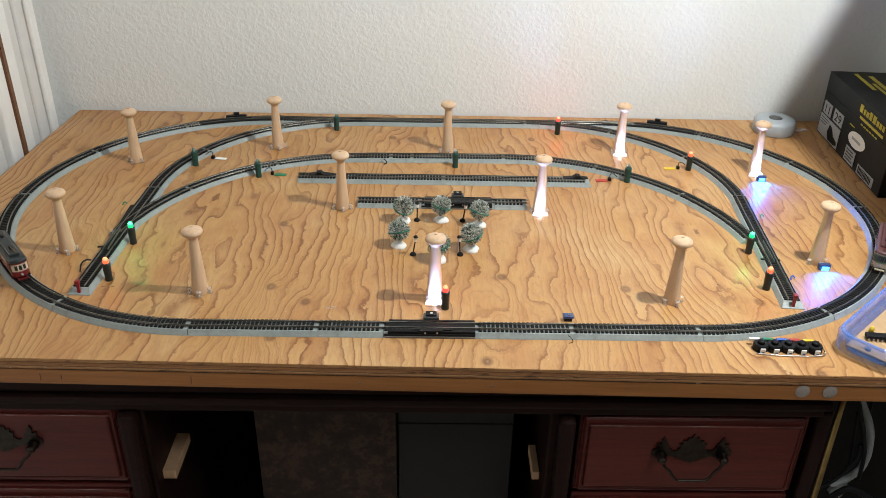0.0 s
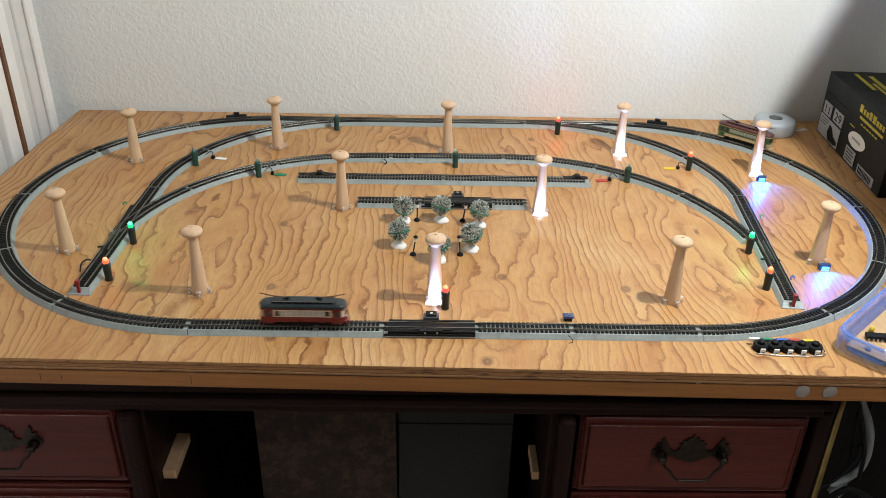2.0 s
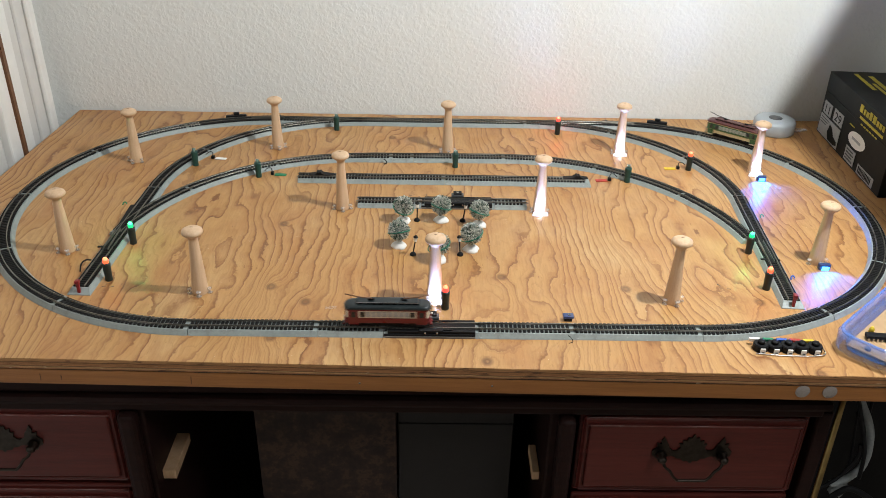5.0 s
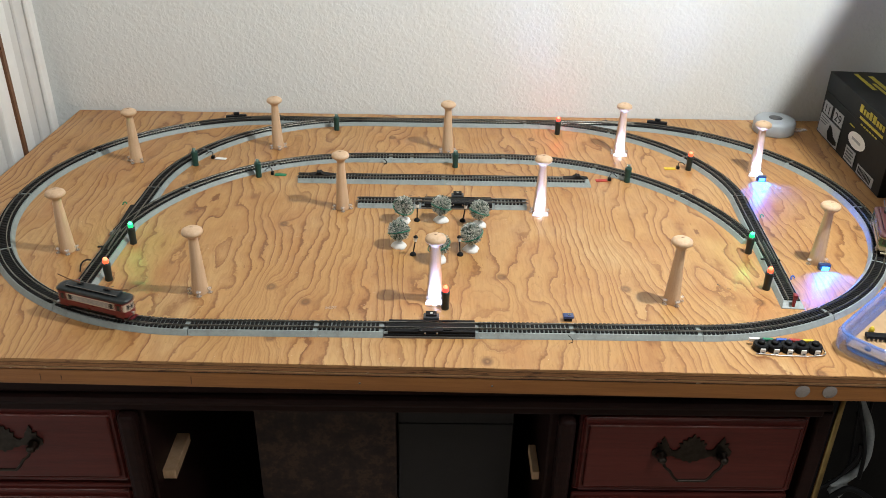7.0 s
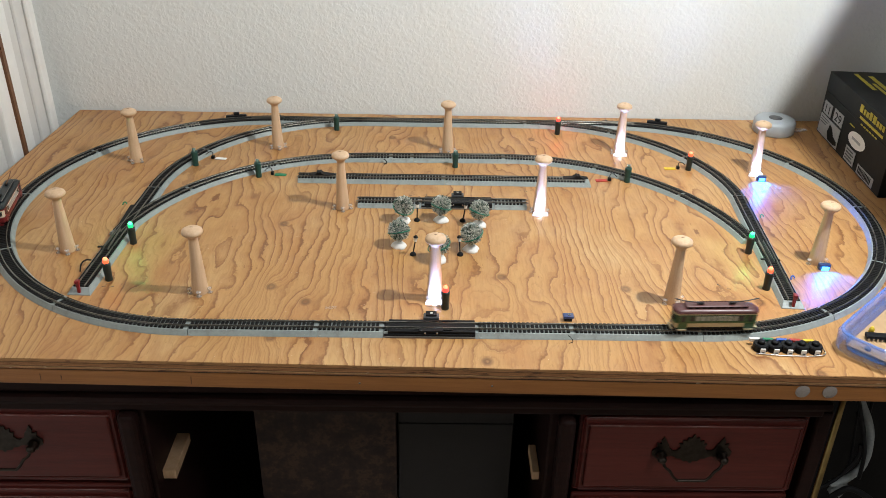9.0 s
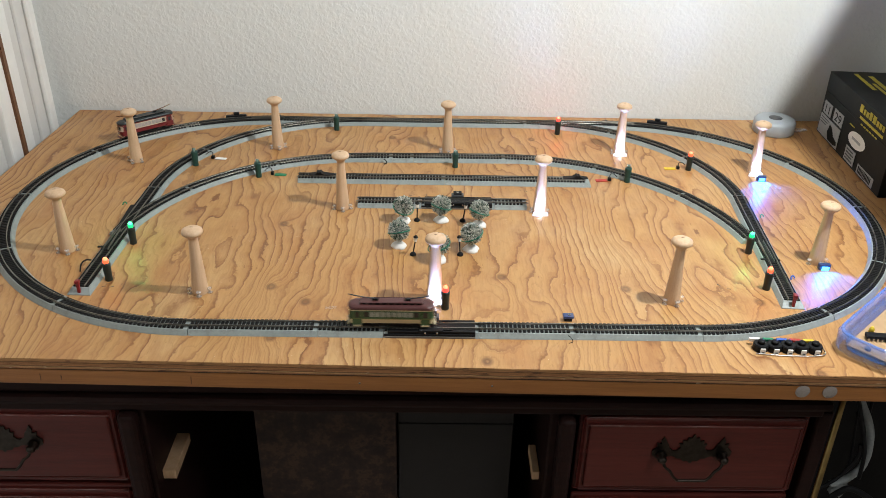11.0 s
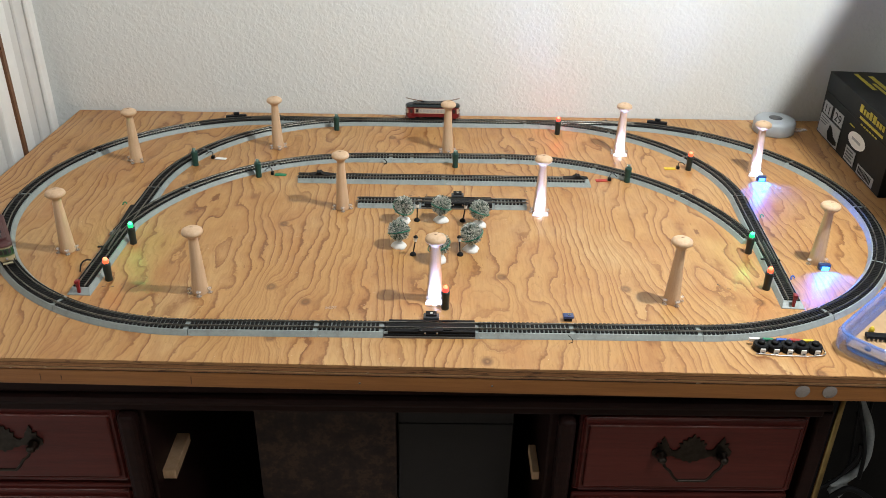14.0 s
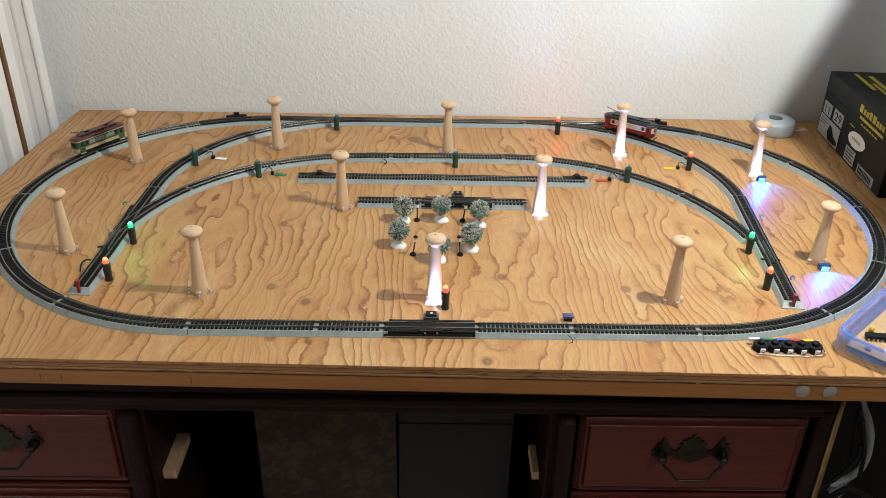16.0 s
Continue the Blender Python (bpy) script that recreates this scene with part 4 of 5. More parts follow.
def tree(x, y, seed, size=1.0):
    rng = random.Random(seed)
    t = thing("frosted_tree", on(x, y, 0, seed * 50), "small frosted bottle-brush tree on a white snowy base", "model tree", "frosted trees")
    rim = [0.0092 * (1 + 0.10 * rng.uniform(-1, 1)) for _ in range(24)]
    base = lathe(((0, 0), (1.0, 0), (1.0, 0.0012), (0.85, 0.0035), (0.55, 0.0058), (0.2, 0.0068), (0, 0.0069)), 24)
    for v in base.verts:
        a = int((math.atan2(v.co.y, v.co.x) / math.tau % 1) * 24) % 24
        v.co.x *= rim[a]
        v.co.y *= rim[a]
    part("snow_base", base, SNOW, t)
    part("stem", tube([(0, 0, 0.006), (0, 0, 0.026)], 0.0008), BROWN_GAP, t)
    r, cz = 0.0129 * size, 0.0220
    bumps = lathe([(r * 0.66 * math.sin(k * math.pi / 10), cz - r * 0.66 * math.cos(k * math.pi / 10)) for k in range(11)], 18)
    part("core", bumps, TREE_CORE, t)
    bm = bmesh.new()
    for k in range(2000):
        u, a = rng.uniform(-1, 1), rng.uniform(0, math.tau)
        d = Vector((math.sqrt(1 - u * u) * math.cos(a), math.sqrt(1 - u * u) * math.sin(a), u))
        e = (d + 0.75 * Vector((rng.uniform(-1, 1), rng.uniform(-1, 1), rng.uniform(-1, 1)))).normalized()
        root = Vector((0, 0, cz)) + d * r * rng.uniform(0.55, 0.68)
        tip = root + e * r * rng.uniform(0.22, 0.44)
        s = e.cross(Vector((rng.uniform(-1, 1), rng.uniform(-1, 1), 0.3))).normalized() * 0.00030
        w = e.cross(s).normalized() * 0.00030
        ring = [bm.verts.new(root + s), bm.verts.new(root - 0.5 * s + w), bm.verts.new(root - 0.5 * s - w)]
        end = [bm.verts.new(tip + 0.8 * s), bm.verts.new(tip - 0.4 * s + 0.8 * w), bm.verts.new(tip - 0.4 * s - 0.8 * w)]
        for i in range(3):
            bm.faces.new((ring[i], ring[(i + 1) % 3], end[(i + 1) % 3], end[i]))
        bm.faces.new(end)
    tagged(part("crown", finish(bm), BRISTLE, t), kind="stuff")
    tilt = rng.uniform(-0.5, 0.5)
    band = [(r * 0.97 * math.cos(a), r * 0.97 * math.sin(a), cz - 0.15 * r + 0.4 * r * math.sin(a + tilt)) for a in [k * math.tau / 26 for k in range(27)]]
    part("garland", tube(band, 0.0007, sides=5), TINSEL, t, "teal tinsel garland")
    return t


for k, (x, y, s) in enumerate(((-0.034, 0.933, 1.0), (0.013, 0.937, 1.0), (0.060, 0.925, 0.98), (-0.037, 0.870, 1.02), (0.048, 0.864, 1.05), (0.010, 0.838, 1.0))):
    tree(x, y, k + 1, s)


def street_lamp(x, y, lean):
    t = thing("street_lamp", pose(x, y, TOP, 0, lean, 0), "black model street lamp with a white lantern", "street lamp", "model street lamps")
    part("base", lathe(((0, 0), (0.0038, 0), (0.0038, 0.0012), (0.0026, 0.003), (0.001, 0.004), (0, 0.004)), 16), BLACK, t)
    part("post", tube([(0, 0, 0.003), (0, 0, 0.0185)], 0.0008), BLACK, t)
    lantern = part("lantern", lathe(((0, 0.0186), (0.0018, 0.0186), (0.0026, 0.0235), (0, 0.0236)), 8, smooth=False), SNOW, t)
    part("cap", lathe(((0, 0.0236), (0.0031, 0.0237), (0.0018, 0.0252), (0.0006, 0.0262), (0, 0.0272)), 8, smooth=False), BLACK, lantern)


for x, y, lean in ((-0.017, 0.936, 1), (0.040, 0.936, 9), (-0.020, 0.850, 8), (0.035, 0.851, -4)):
    street_lamp(x, y, lean)

# ---- things at the edge of the board ----
disc = thing("grey_disc_case", on(0.544, 1.260), "round grey plastic disc case with a dark centre", "round case")
part("shell", lathe(((0, 0), (0.0305, 0), (0.032, 0.002), (0.032, 0.018), (0.0295, 0.0215), (0.025, 0.0225), (0, 0.0227)), 48), GREY_DISC, disc)
part("centre_cap", lathe(((0, 0.0228), (0.0105, 0.0228), (0.0102, 0.0232), (0, 0.0233)), 28), DARK_GREY, disc)
loop = tube(curve([(0.031, -0.010, 0.004), (0.045, -0.010, 0.006), (0.052, -0.004, 0.004), (0.047, 0.003, 0.003), (0.037, 0.002, 0.004)], 6), 0.0016)
part("loop", loop, CLEAR, disc, "clear plastic loop")


def text(name, body, size, material, parent, m, label=""):
    c = bpy.data.curves.new(name, "FONT")
    c.body, c.size, c.extrude, c.align_x = body, size, 0.00015, "CENTER"
    ob = new(name, c)
    bpy.context.view_layer.update()
    me = bpy.data.meshes.new_from_object(ob.evaluated_get(bpy.context.evaluated_depsgraph_get()))
    bpy.data.objects.remove(ob)
    me.materials.append(material)
    done = new(name, me)
    done.parent = parent
    done.matrix_basis = m
    return tagged(done, label)


def shoe_box(x, y0, y1, height, label, marks=True, turn=0.0):
    """A lidded card box; its printed side faces -x. Local y runs from the near end to the far end."""
    t = thing("shoe_box", pose(x, y0, TOP, 0, 0, turn), label, "box", "shoe boxes")
    d = y1 - y0
    part("body", box(0.0003, 0.1917, 0.0003, d - 0.0003, 0, height - 0.03, 0.001), BOX_BLACK, t)
    part("lid", box(0, 0.192, 0, d, height - 0.0299, height, 0.0015), BOX_BLACK, t)
    if not marks:
        return t
    face = Matrix(((0, 0, -1, 0), (-1, 0, 0, 0), (0, 1, 0, 0), (0, 0, 0, 1)))  # u runs to -y, v runs up

    def mark(name, u0, u1, v0, v1, material, lift=0.0006):
        part(name, box(u0, u1, v0, v1, 0, lift), material, t, m=Matrix.Translation((-0.0002, d, 0)) @ face)

    mark("size_label", 0.010, 0.042, 0.036, 0.055, BOX_GREY)
    mark("size_label", 0.052, 0.088, 0.037, 0.056, BOX_GREY)
    at = Matrix.Translation((-0.0010, d, 0)) @ face @ Matrix.Diagonal((1.5, 1, 1, 1))
    text("size_number", "11", 0.018, BOX_BLACK, t, at @ pose(0.0173, 0.0390, 0))
    text("size_number", "29", 0.018, BOX_BLACK, t, at @ pose(0.0467, 0.0400, 0))
    mark("shoe_label", 0.006, 0.088, 0.003, 0.0335, BOX_GREY)
    shoe = prism(((0, 0.006), (0.006, 0.001), (0.030, 0.001), (0.040, 0.004), (0.037, 0.009), (0.022, 0.013), (0.012, 0.022), (0.002, 0.024), (-0.002, 0.012)), 0.0003)
    part("shoe_picture", shoe, BOX_BLACK, t, m=Matrix.Translation((-0.0010, d - 0.046, 0.004)) @ Matrix(((0, 1, 0, 0), (-1, 0, 0, 0), (0, 0, 1, 0), (0, 0, 0, 1))))
    for k in range(3):
        mark("print_line", 0.010, 0.044 - 0.006 * k, 0.029 - 0.004 * k, 0.0302 - 0.004 * k, DARK_GREY, 0.001)
    for k, (a, b) in enumerate(((0.132, 0.142), (0.146, 0.152), (0.155, 0.163), (0.166, 0.174), (0.178, 0.188), (0.191, 0.198), (0.201, 0.208), (0.211, 0.217))):
        mark("brand_block", a, b, 0.081, 0.0915 if k in (0, 3, 4) else 0.0885, BOX_YELLOW)
    mark("brand_line", 0.138, 0.218, 0.0725, 0.0762, BOX_YELLOW)
    for k in range(6):
        mark("brand_dash", 0.146 + 0.010 * k, 0.153 + 0.010 * k, 0.0655, 0.0675, BOX_YELLOW)
    oval = bmesh.new()
    bmesh.ops.create_circle(oval, cap_ends=True, segments=28, radius=1.0, matrix=Matrix.Diagonal((0.030, 0.0115, 1, 1)))
    part("white_badge", oval, WHITE_CARD, t, m=Matrix.Translation((-0.0009, d, 0)) @ face @ pose(0.148, 0.041, 0, 0, 0, 4))
    mark("print_line", 0.132, 0.162, 0.039, 0.0425, BOX_GREY, 0.0012)
    mark("print_line", 0.112, 0.130, 0.054, 0.0555, BOX_YELLOW)
    mark("barcode", 0.120, 0.155, 0.004, 0.025, BOX_GREY)
    mark("barcode", 0.170, 0.226, 0.003, 0.0165, BOX_GREY)
    for k in range(11):
        mark("code_bar", 0.175 + 0.0042 * k, 0.177 + 0.0042 * k, 0.005, 0.0145, BOX_BLACK, 0.0011)
    for k in range(4):
        mark("print_line", 0.124, 0.151 - 0.004 * (k % 2), 0.007 + 0.0045 * k, 0.009 + 0.0045 * k, DARK_GREY, 0.0011)
    for k, (x, w, y0_, y1_) in enumerate(((0.030, 0.006, 0.16, 0.235), (0.040, 0.005, 0.12, 0.19), (0.048, 0.007, 0.15, 0.225), (0.060, 0.006, 0.10, 0.17), (0.070, 0.007, 0.13, 0.215), (0.082, 0.006, 0.11, 0.18))):
        part("lid_print", box(x, x + w, y0_, y1_, height - 0.0005, height + 0.0003), BOX_YELLOW, t)
    return t


shoe_box(0.602, 1.020, 1.2685, 0.098, "black shoe box with yellow bars and grey size labels", True, -3.46)
# the boxes above the lowest are unseen, added to shade the wall's right end
for k, x in enumerate((0.640, 0.617, 0.598)):
    shoe_box(x, 0.765, 1.012, 0.1115, "black plain-sided shoe box in a stack built up unseen to shade the wall", False).location.z = TOP + 0.1117 * k
# also added out of view: its tilt sets the wall shadow's slanted edge
LEAN = 21.0
shoe_box(0.539, 0.765, 1.012, 0.25, "unseen tall black box, leaned to shape the shadow on the wall", False).matrix_basis = pose(0.539, 0.765, TOP + 0.3352 + 0.192 * math.sin(radians(LEAN)), 0, LEAN)

# five push buttons in a row
buttons = thing("button_strip", on(0.353, 0.672, 0, -2.5), "row of five black push buttons with coloured tags", "button strip")
strip = bmesh.new()
for k in range(5):
    lathe(((0, 0), (0.0072, 0), (0.0074, 0.001), (0.0074, 0.006), (0.0066, 0.0072), (0, 0.0073)), 24, strip, (-0.0264 + 0.0132 * k, 0, 0), False)
part("housing", strip, BLACK, buttons)
for k, material in enumerate((WHITE_CARD, GREEN_CARD, BLUE_CARD, RED_CARD, YELLOW_CARD)):
    x = -0.0264 + 0.0132 * k
    part("plunger", lathe(((0, 0.0073), (0.0036, 0.0073), (0.0036, 0.0098), (0.003, 0.0106), (0, 0.0108)), 20), BLACK, buttons, m=pose(x, 0, 0))
    part("colour_tag", box(x - 0.0095, x + 0.001, 0.0062, 0.0095, 0.004, 0.0075, 0.0004), material, buttons, m=pose(0, 0, 0))
    part("number_label", box(x - 0.0025, x + 0.0025, -0.0092, -0.0076, 0.0005, 0.0062, 0.0004), WHITE_CARD, buttons)
    part("number_bar", box(x - 0.0012, x + 0.0014, -0.0094, -0.00915, 0.0018, 0.0028), DARK_GREY, buttons)
part("lead", tube(curve([(-0.033, -0.009, 0.001), (-0.01, -0.011, 0.001), (0.02, -0.0105, 0.001), (0.034, -0.008, 0.002), (0.035, 0.0, 0.003)], 6), 0.0006), STEEL, buttons)


def rounded(w, d, r, n=8):
    out = []
    for cx, cy, a0 in ((w - r, d - r, 0), (r, d - r, 90), (r, r, 180), (w - r, r, 270)):
        out += [(cx + r * math.cos(radians(a0 + 90 * k / n)), cy + r * math.sin(radians(a0 + 90 * k / n))) for k in range(n + 1)]
    return out


def tray():
    """A blue-tinted parts case with a thick rounded rim, and electronics on card inside."""
    t = thing("parts_case", on(0.394, 0.674, 0, -47), "blue tinted clear plastic parts case with electronics inside", "parts case")
    w, d, h = 0.064, 0.165, 0.022
    bm = bmesh.new()
    loops = []
    for inset, z in ((0.004, 0), (0.001, 0.003), (0.0, h - 0.003), (0.002, h), (0.006, h), (0.0075, h - 0.004), (0.008, 0.003)):
        loops.append([bm.verts.new((x + inset, y + inset, z)) for x, y in rounded(w - 2 * inset, d - 2 * inset, 0.017)])
    n = len(loops[0])
    for a, b in zip(loops, loops[1:]):
        for k in range(n):
            bm.faces.new((a[k], a[(k + 1) % n], b[(k + 1) % n], b[k]))
    bm.faces.new(loops[0])
    bm.faces.new(loops[-1])
    part("shell", finish(bm, True), BLUE_CLEAR, t)
    rim = [(x + 0.003, y + 0.003, h + 0.0004) for x, y in rounded(w - 0.006, d - 0.006, 0.016)]
    part("rim", tube([*rim, rim[0]], 0.0016), BLUE_CLEAR, t)
    part("card", box(0.012, 0.054, 0.014, 0.150, 0.0036, 0.0056, 0.0005), CARDBOARD, t, "kraft card insert")
    turn = pose(0.023, 0.040, 0, 0, 0, 40)
    chip = part("chip", box(-0.004, 0.022, -0.004, 0.004, 0.0075, 0.0115, 0.0006), BLACK, t, "black integrated circuit", turn)
    for k in range(6):
        part("chip_leg", box(-0.003 + 0.0042 * k, -0.0016 + 0.0042 * k, -0.0056, -0.0041, 0.0058, 0.0095), STEEL, chip)
    part("yellow_led", lathe(((0, 0.006), (0.0026, 0.006), (0.0026, 0.012), (0.0013, 0.0145), (0, 0.015)), 14), YELLOW_CARD, t, "yellow led", turn @ pose(0.004, 0.009, 0))
    part("screw", lathe(((0, 0.006), (0.003, 0.006), (0.0026, 0.0082), (0, 0.0085)), 16), DARK_GREY, t, m=pose(0.030, 0.020, 0))


tray()

# ---- trams ----


def tram(name, label, lower, band, end, roof, pale, window, belt):
    """A double-ended interurban tram: skirt, window band, vestibules, clerestory roof, two trolley poles."""
    t = thing(name, on(0, 0), label, "model tram", "model trams")
    H, W = 0.0425, 0.0084
    n = 10

    def hull(half, width, z0, z1, nose, bm=None):
        """A long body whose ends are rounded in plan."""
        bm = bm or bmesh.new()
        ring = []
        for sx in (1, -1):
            for k in range(n + 1):
                a = (k / n - 0.5) * math.pi * sx
                ring.append((sx * (half - nose + nose * math.cos(a)), width * math.sin(a)))
        ring = [(x, max(-width, min(width, y * 1.12))) for x, y in ring]
        lo = [bm.verts.new((x, y, z0)) for x, y in ring]
        hi = [bm.verts.new((x, y, z1)) for x, y in ring]
        m = len(ring)
        bm.faces.new(lo)
        bm.faces.new(hi)
        for k in range(m):
            bm.faces.new((lo[k], lo[(k + 1) % m], hi[(k + 1) % m], hi[k]))
        return finish(bm)

    z = 0.0112
    for s in (-1, 1):
        sill = box(-0.0075, 0.0062, -W, W, z + 0.0014, z + 0.0038, 0.0009)
        for v in sill.verts:
            if v.co.x < -0.006:
                v.co.x += (z + 0.0038 - v.co.z) * 1.5  # the sill runs out towards the middle of the car
            if v.co.x > 0.004:
                v.co.y *= 0.72
        part("sill", sill, pale, t, m=pose(s * 0.0345, 0, 0, 0, 0, 0 if s > 0 else 180))
    part("skirt", hull(H, W, z + 0.0039, z + 0.0085, 0.006), lower, t)
    part("belt", hull(H + 0.0003, W + 0.0003, z + 0.0086, z + 0.0095, 0.006), belt, t)
    band_ob = part("window_band", hull(H - 0.0002, W - 0.0002, z + 0.0096, z + 0.0178, 0.006), band, t)
    part("letterboard", hull(H + 0.0001, W + 0.0001, z + 0.0179, z + 0.0195, 0.006), pale, t)
    for s in (-1, 1):
        for k in range(10):
            x = -0.0245 + 0.00545 * k
            glass = WINDOW_DARK if k in (0, 9) else window
            part("window", box(x - 0.0023, x + 0.0023, s * W - 0.0002, s * W + 0.0002, z + 0.011, z + 0.0165), glass, band_ob)
        for x in (-0.0335, 0.0335):
            hall = part("vestibule", box(x - 0.0047, x + 0.0047, s * (W - 0.0001) - 0.00025, s * (W - 0.0001) + 0.00035, z + 0.0020, z + 0.0177), end, t)
            part("door_window", box(x - 0.002, x + 0.002, s * W + 0.0003 * s - 0.0002, s * W + 0.0003 * s + 0.0002, z + 0.0105, z + 0.0165), WINDOW_DARK, hall)
            part("step", box(x - 0.004, x + 0.004, s * W - 0.001, s * W + 0.0006, z + 0.0003, z + 0.0017), pale if lower is not RED_PAINT else BLACK, t)
    for s in (-1, 1):
        for y in (-0.0042, 0, 0.0042):
            part("end_window", box(-0.0002, 0.0002, -0.0015, 0.0015, z + 0.011, z + 0.0165), WINDOW_DARK, t, m=pose(s * (H - 0.0001 - 0.9 * abs(y) * 0.2), y, 0, 0, 0, math.degrees(math.asin(max(-1, min(1, y / 0.011)))) * s))
        part("headlight", lathe(((0, 0), (0.0013, 0), (0.0013, 0.0012), (0, 0.0014)), 14), WINDOW_PALE, t, m=pose(s * H, 0, z + 0.006, 0, 90 * s))
        part("bumper", box(-0.0012, 0.0012, -0.0052, 0.0052, z - 0.0002, z + 0.0014, 0.0004), pale if lower is not RED_PAINT else RED_PAINT, t, m=pose(s * (H + 0.0004), 0, 0))
    roof_bm = hull(H + 0.0006, W + 0.0008, z + 0.0196, z + 0.0206, 0.007)
    part("eaves", roof_bm, roof, t)
    dome = bmesh.new()
    rows = []
    for k in range(7):
        a = k / 6 * math.pi / 2
        sc = math.cos(a)
        rows.append((0.0008 + 0.0026 * math.sin(a), 0.55 + 0.45 * sc, 0.86 + 0.14 * sc))
    plan = []
    for sx in (1, -1):
        for k in range(n + 1):
            a = (k / n - 0.5) * math.pi * sx
            plan.append((sx * (H - 0.0065 + 0.0068 * math.cos(a)), (W + 0.0005) * math.sin(a)))
    loops = [[dome.verts.new((x * sx_, y * sy_, z + 0.0198 + dz)) for x, y in plan] for dz, sy_, sx_ in rows]
    m = len(plan)
    for a, b in zip(loops, loops[1:]):
        for k in range(m):
            dome.faces.new((a[k], a[(k + 1) % m], b[(k + 1) % m], b[k]))
    dome.faces.new(loops[-1])
    part("roof", finish(dome), roof, t)
    clere = part("clerestory", box(-0.031, 0.031, -0.0048, 0.0048, z + 0.0216, z + 0.0256, 0.0011), roof, t)
    for s in (-1, 1):
        part("clerestory_strip", box(-0.0305, 0.0305, s * 0.0049 - 0.0003, s * 0.0049 + 0.0003, z + 0.0251, z + 0.0256), roof if lower is not RED_PAINT else GREY_BROWN, clere)
        for k in range(9):
            x = -0.027 + 0.00675 * k
            part("vent", box(x - 0.0022, x + 0.0022, s * 0.0048 - 0.0002, s * 0.0048 + 0.0002, z + 0.0234, z + 0.0248), BLACK, clere)
    for s in (-1, 1):
        foot = part("pole_base", box(s * 0.016 - 0.003, s * 0.016 + 0.003, -0.0016, 0.0016, z + 0.0257, z + 0.0276, 0.0005), BLACK, t)
        part("trolley_pole", tube([(s * 0.016, 0, z + 0.0274), (s * 0.030, 0, z + 0.0292), (s * 0.042, 0, z + 0.0322)], 0.0006, sides=6), BROWN_GAP if roof is ROOF_GREY else DARK_GREY, foot)
    part("underframe", box(-0.030, 0.030, -0.0052, 0.0052, z - 0.0018, z + 0.0017, 0.0005), BLACK, t)
    for s in (-1, 1):
        truck = part("truck", box(-0.0095, 0.0095, -0.0058, 0.0058, z - 0.0022, z - 0.0002, 0.0004), BLACK, t, m=pose(s * 0.024, 0, 0))
        for x in (-0.0055, 0.0055):
            for y in (-GAUGE, GAUGE):
                part("wheel", lathe(((0, -0.0007), (0.0029, -0.0007), (0.0029, 0.0007), (0, 0.0007)), 16, smooth=False), DARK_GREY, truck, m=pose(x, y, 0.0111, 90))
    return t


red_tram = tram("red_tram", "red and cream model tram with a slate grey roof", RED_PAINT, CREAM, RED_PAINT, ROOF_GREY, RED_PAINT, WINDOW_PALE, RED_PAINT)
green_tram = tram("green_tram", "green and cream model tram with a maroon roof", SKIRT_CREAM, TRAM_GREEN, TRAM_GREEN, ROOF_BROWN, PALE_CREAM, WINDOW_GREY, SAGE)

# ---- what moves ----
SIDE = X_EAST - X_WEST
RUN_SIDE = 0.508  # the length of a straight in the runs below
RUN_LAP = 2 * RUN_SIDE + math.tau * RADIUS
LEAVE = RUN_SIDE + math.pi * RADIUS + (X_EAST - MID_E) * RUN_SIDE / SIDE  # where the middle line parts from the oval's back

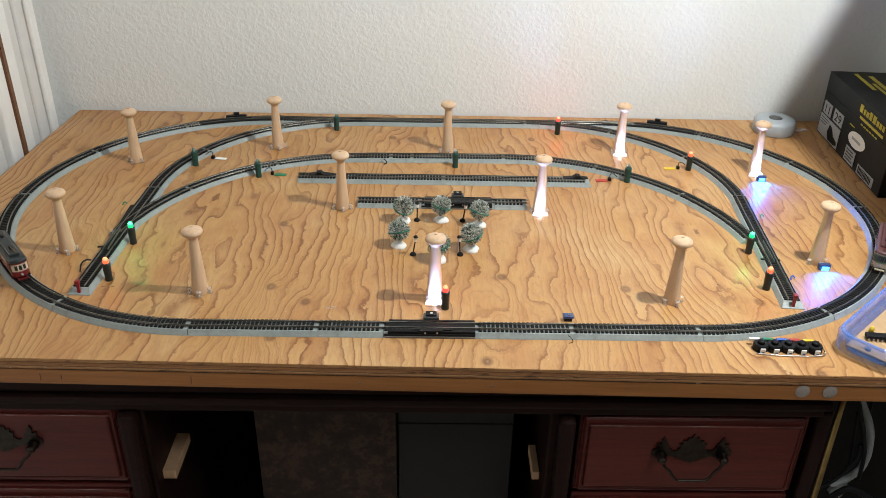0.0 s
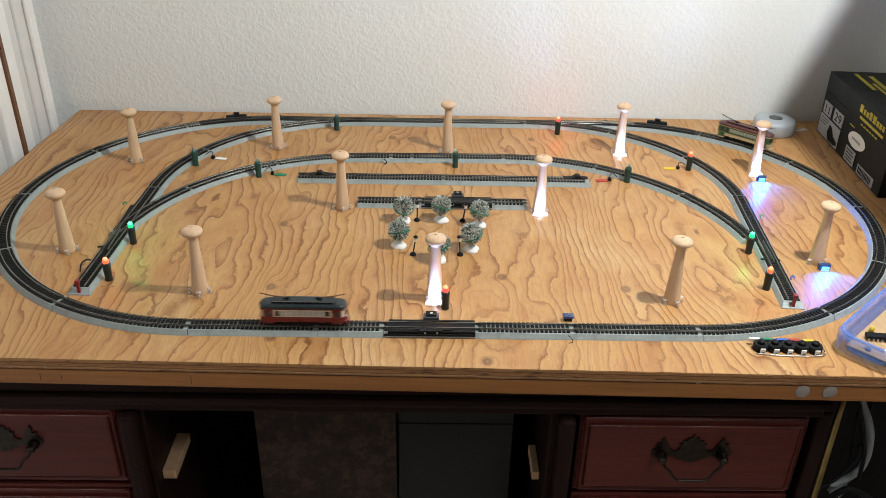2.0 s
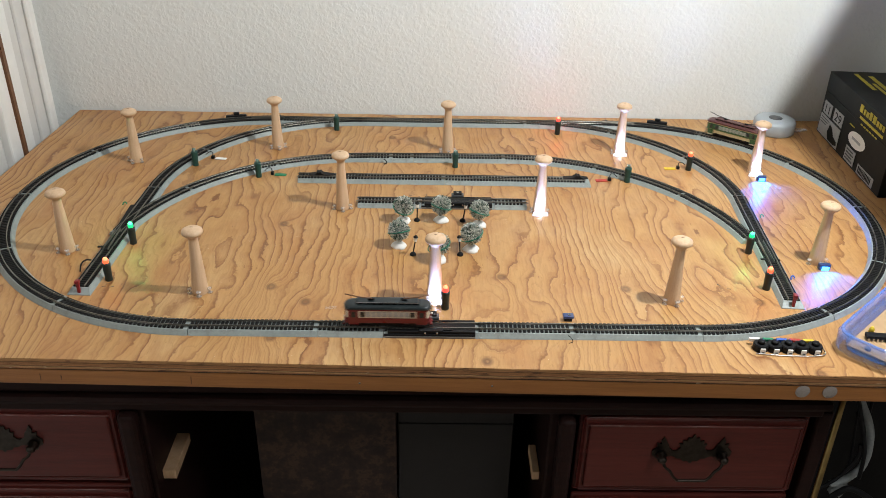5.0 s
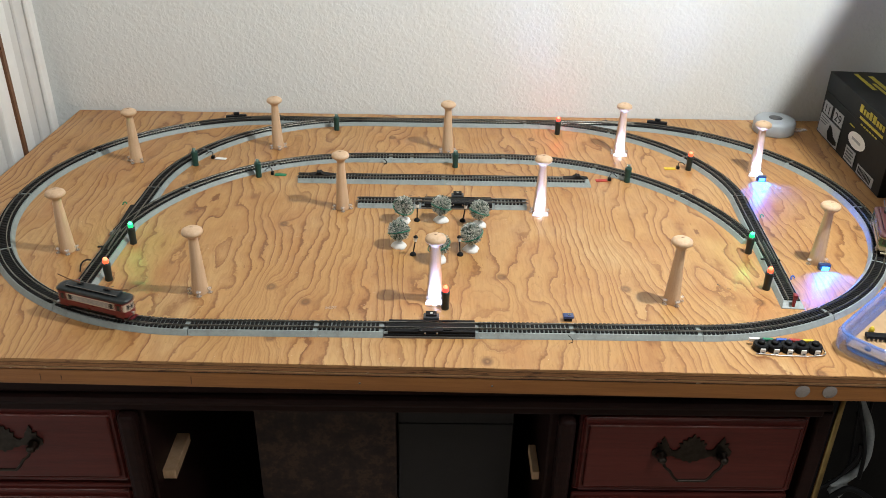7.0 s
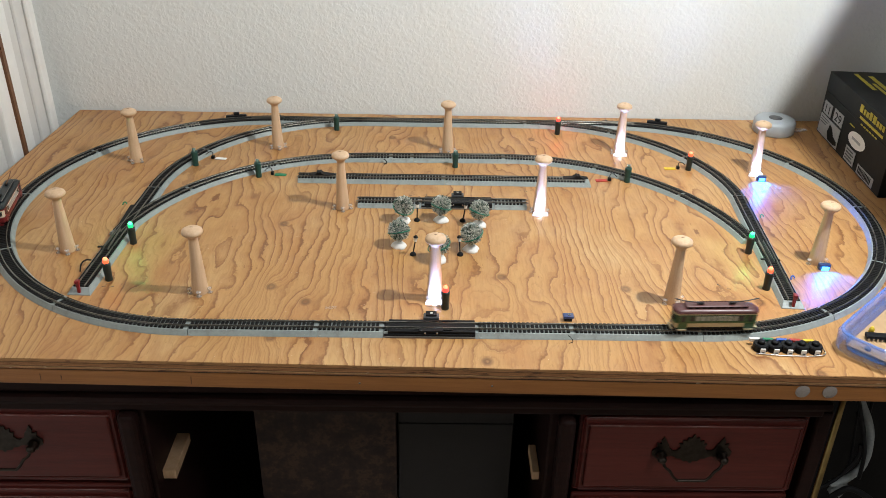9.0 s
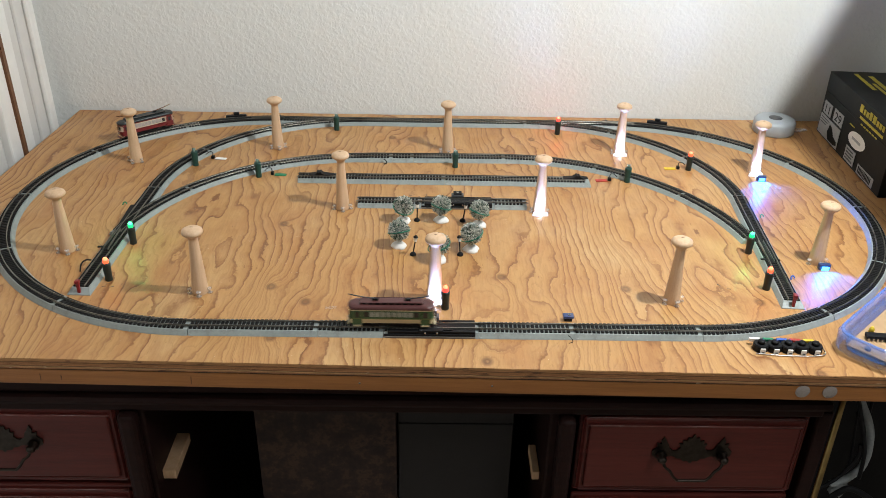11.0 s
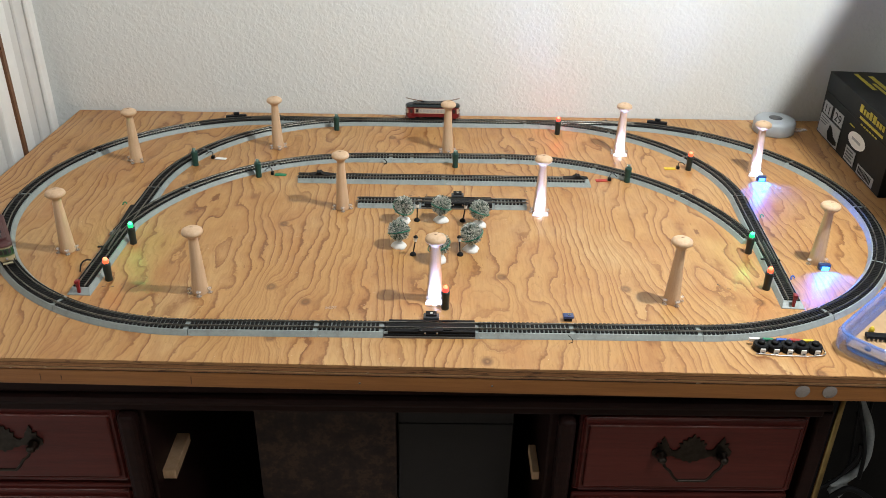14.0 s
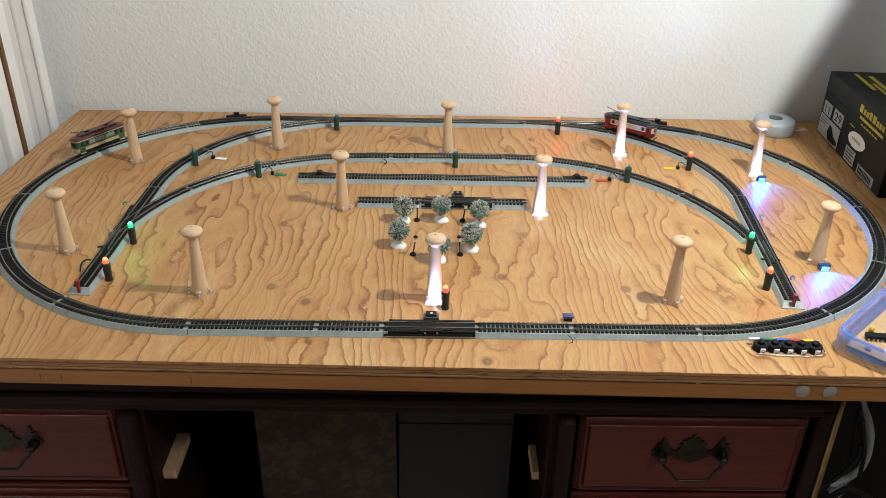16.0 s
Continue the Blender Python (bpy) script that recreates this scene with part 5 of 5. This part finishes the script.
# seconds and metres along the oval, counted from the west end of the front straight towards the east
RED_RUN = ((0.0, 2.555), (0.4, 2.630), (0.8, 2.703), (1.2, 2.774), (1.5, 2.830), (2.0, 2.925), (2.5, 3.019), (3.0, 3.111), (3.2, 3.148), (3.4, 3.184), (3.5, 3.200),
           (3.57, 3.205), (3.65, 3.198), (3.8, 3.178), (4.0, 3.150), (4.2, 3.123), (6.3, 2.820), (6.5, 2.790), (6.8, 2.745), (7.0, 2.714), (7.3, 2.667), (7.6, 2.619),
           (8.0, 2.561), (9.0, 2.416), (11.3, 2.078), (12.0, 1.974), (12.5, 1.903), (13.0, 1.826), (13.5, 1.755), (14.0, 1.676), (14.5, 1.600), (15.0, 1.523), (15.5, 1.442), (16.0, 1.360))
GREEN_RUN = ((0.0, 0.812), (0.5, 0.903), (1.0, 0.998), (1.5, 1.092), (2.0, 1.186), (2.3, 1.240), (2.6, 1.295), (3.0, 1.365), (3.2, 1.403), (3.4, 1.439), (3.5, 1.455),
             (3.55, 1.457), (3.62, 1.449), (3.8, 1.412), (4.0, 1.378), (4.2, 1.338), (6.3, 0.985), (7.0, 0.860), (7.5, 0.768), (8.0, 0.680), (8.3, 0.631), (8.6, 0.582), (8.9, 0.535),
             (9.2, 0.485), (11.3, 0.152), (11.5, 0.118), (12.0, 0.034), (12.5, -0.051), (13.0, -0.136), (13.5, -0.216), (14.0, -0.296), (15.0, -0.458), (16.0, -0.615))


def place_on_track(s, branch):
    """Place and heading at s metres along a round of RUN_LAP, or on the middle line past its points."""
    s %= RUN_LAP
    bends = math.pi * RADIUS
    if branch and RUN_SIDE + bends - 0.3 < s < LEAVE:
        a = (LEAVE - s) / MID_R
        return on(MID_E + MID_R * math.sin(a), MID_CY + MID_R * math.cos(a), 0, 180 - math.degrees(a))
    if s < RUN_SIDE:
        return on(X_WEST + s * SIDE / RUN_SIDE, Y_FRONT)
    s -= RUN_SIDE
    if s < bends:
        a = s / RADIUS
        return on(X_EAST + RADIUS * math.sin(a), Y_MID - RADIUS * math.cos(a), 0, math.degrees(a))
    s -= bends
    if s < RUN_SIDE:
        return on(X_EAST - s * SIDE / RUN_SIDE, Y_BACK, 0, 180)
    a = (s - RUN_SIDE) / RADIUS
    return on(X_WEST - RADIUS * math.sin(a), Y_MID + RADIUS * math.cos(a), 0, 180 + math.degrees(a))


def ride(run, branch):
    ts, ss = zip(*run)
    rows = []
    for k in range(161):
        t = k / 10
        s = float(np.mean(np.interp([max(0, t - 0.06), t, min(16, t + 0.06)], ts, ss)))
        rows.append((t, place_on_track(s, branch)))
    return rows


def motions():
    walk(red_tram, ride(RED_RUN, True))
    walk(green_tram, ride(GREEN_RUN, False))


motions()
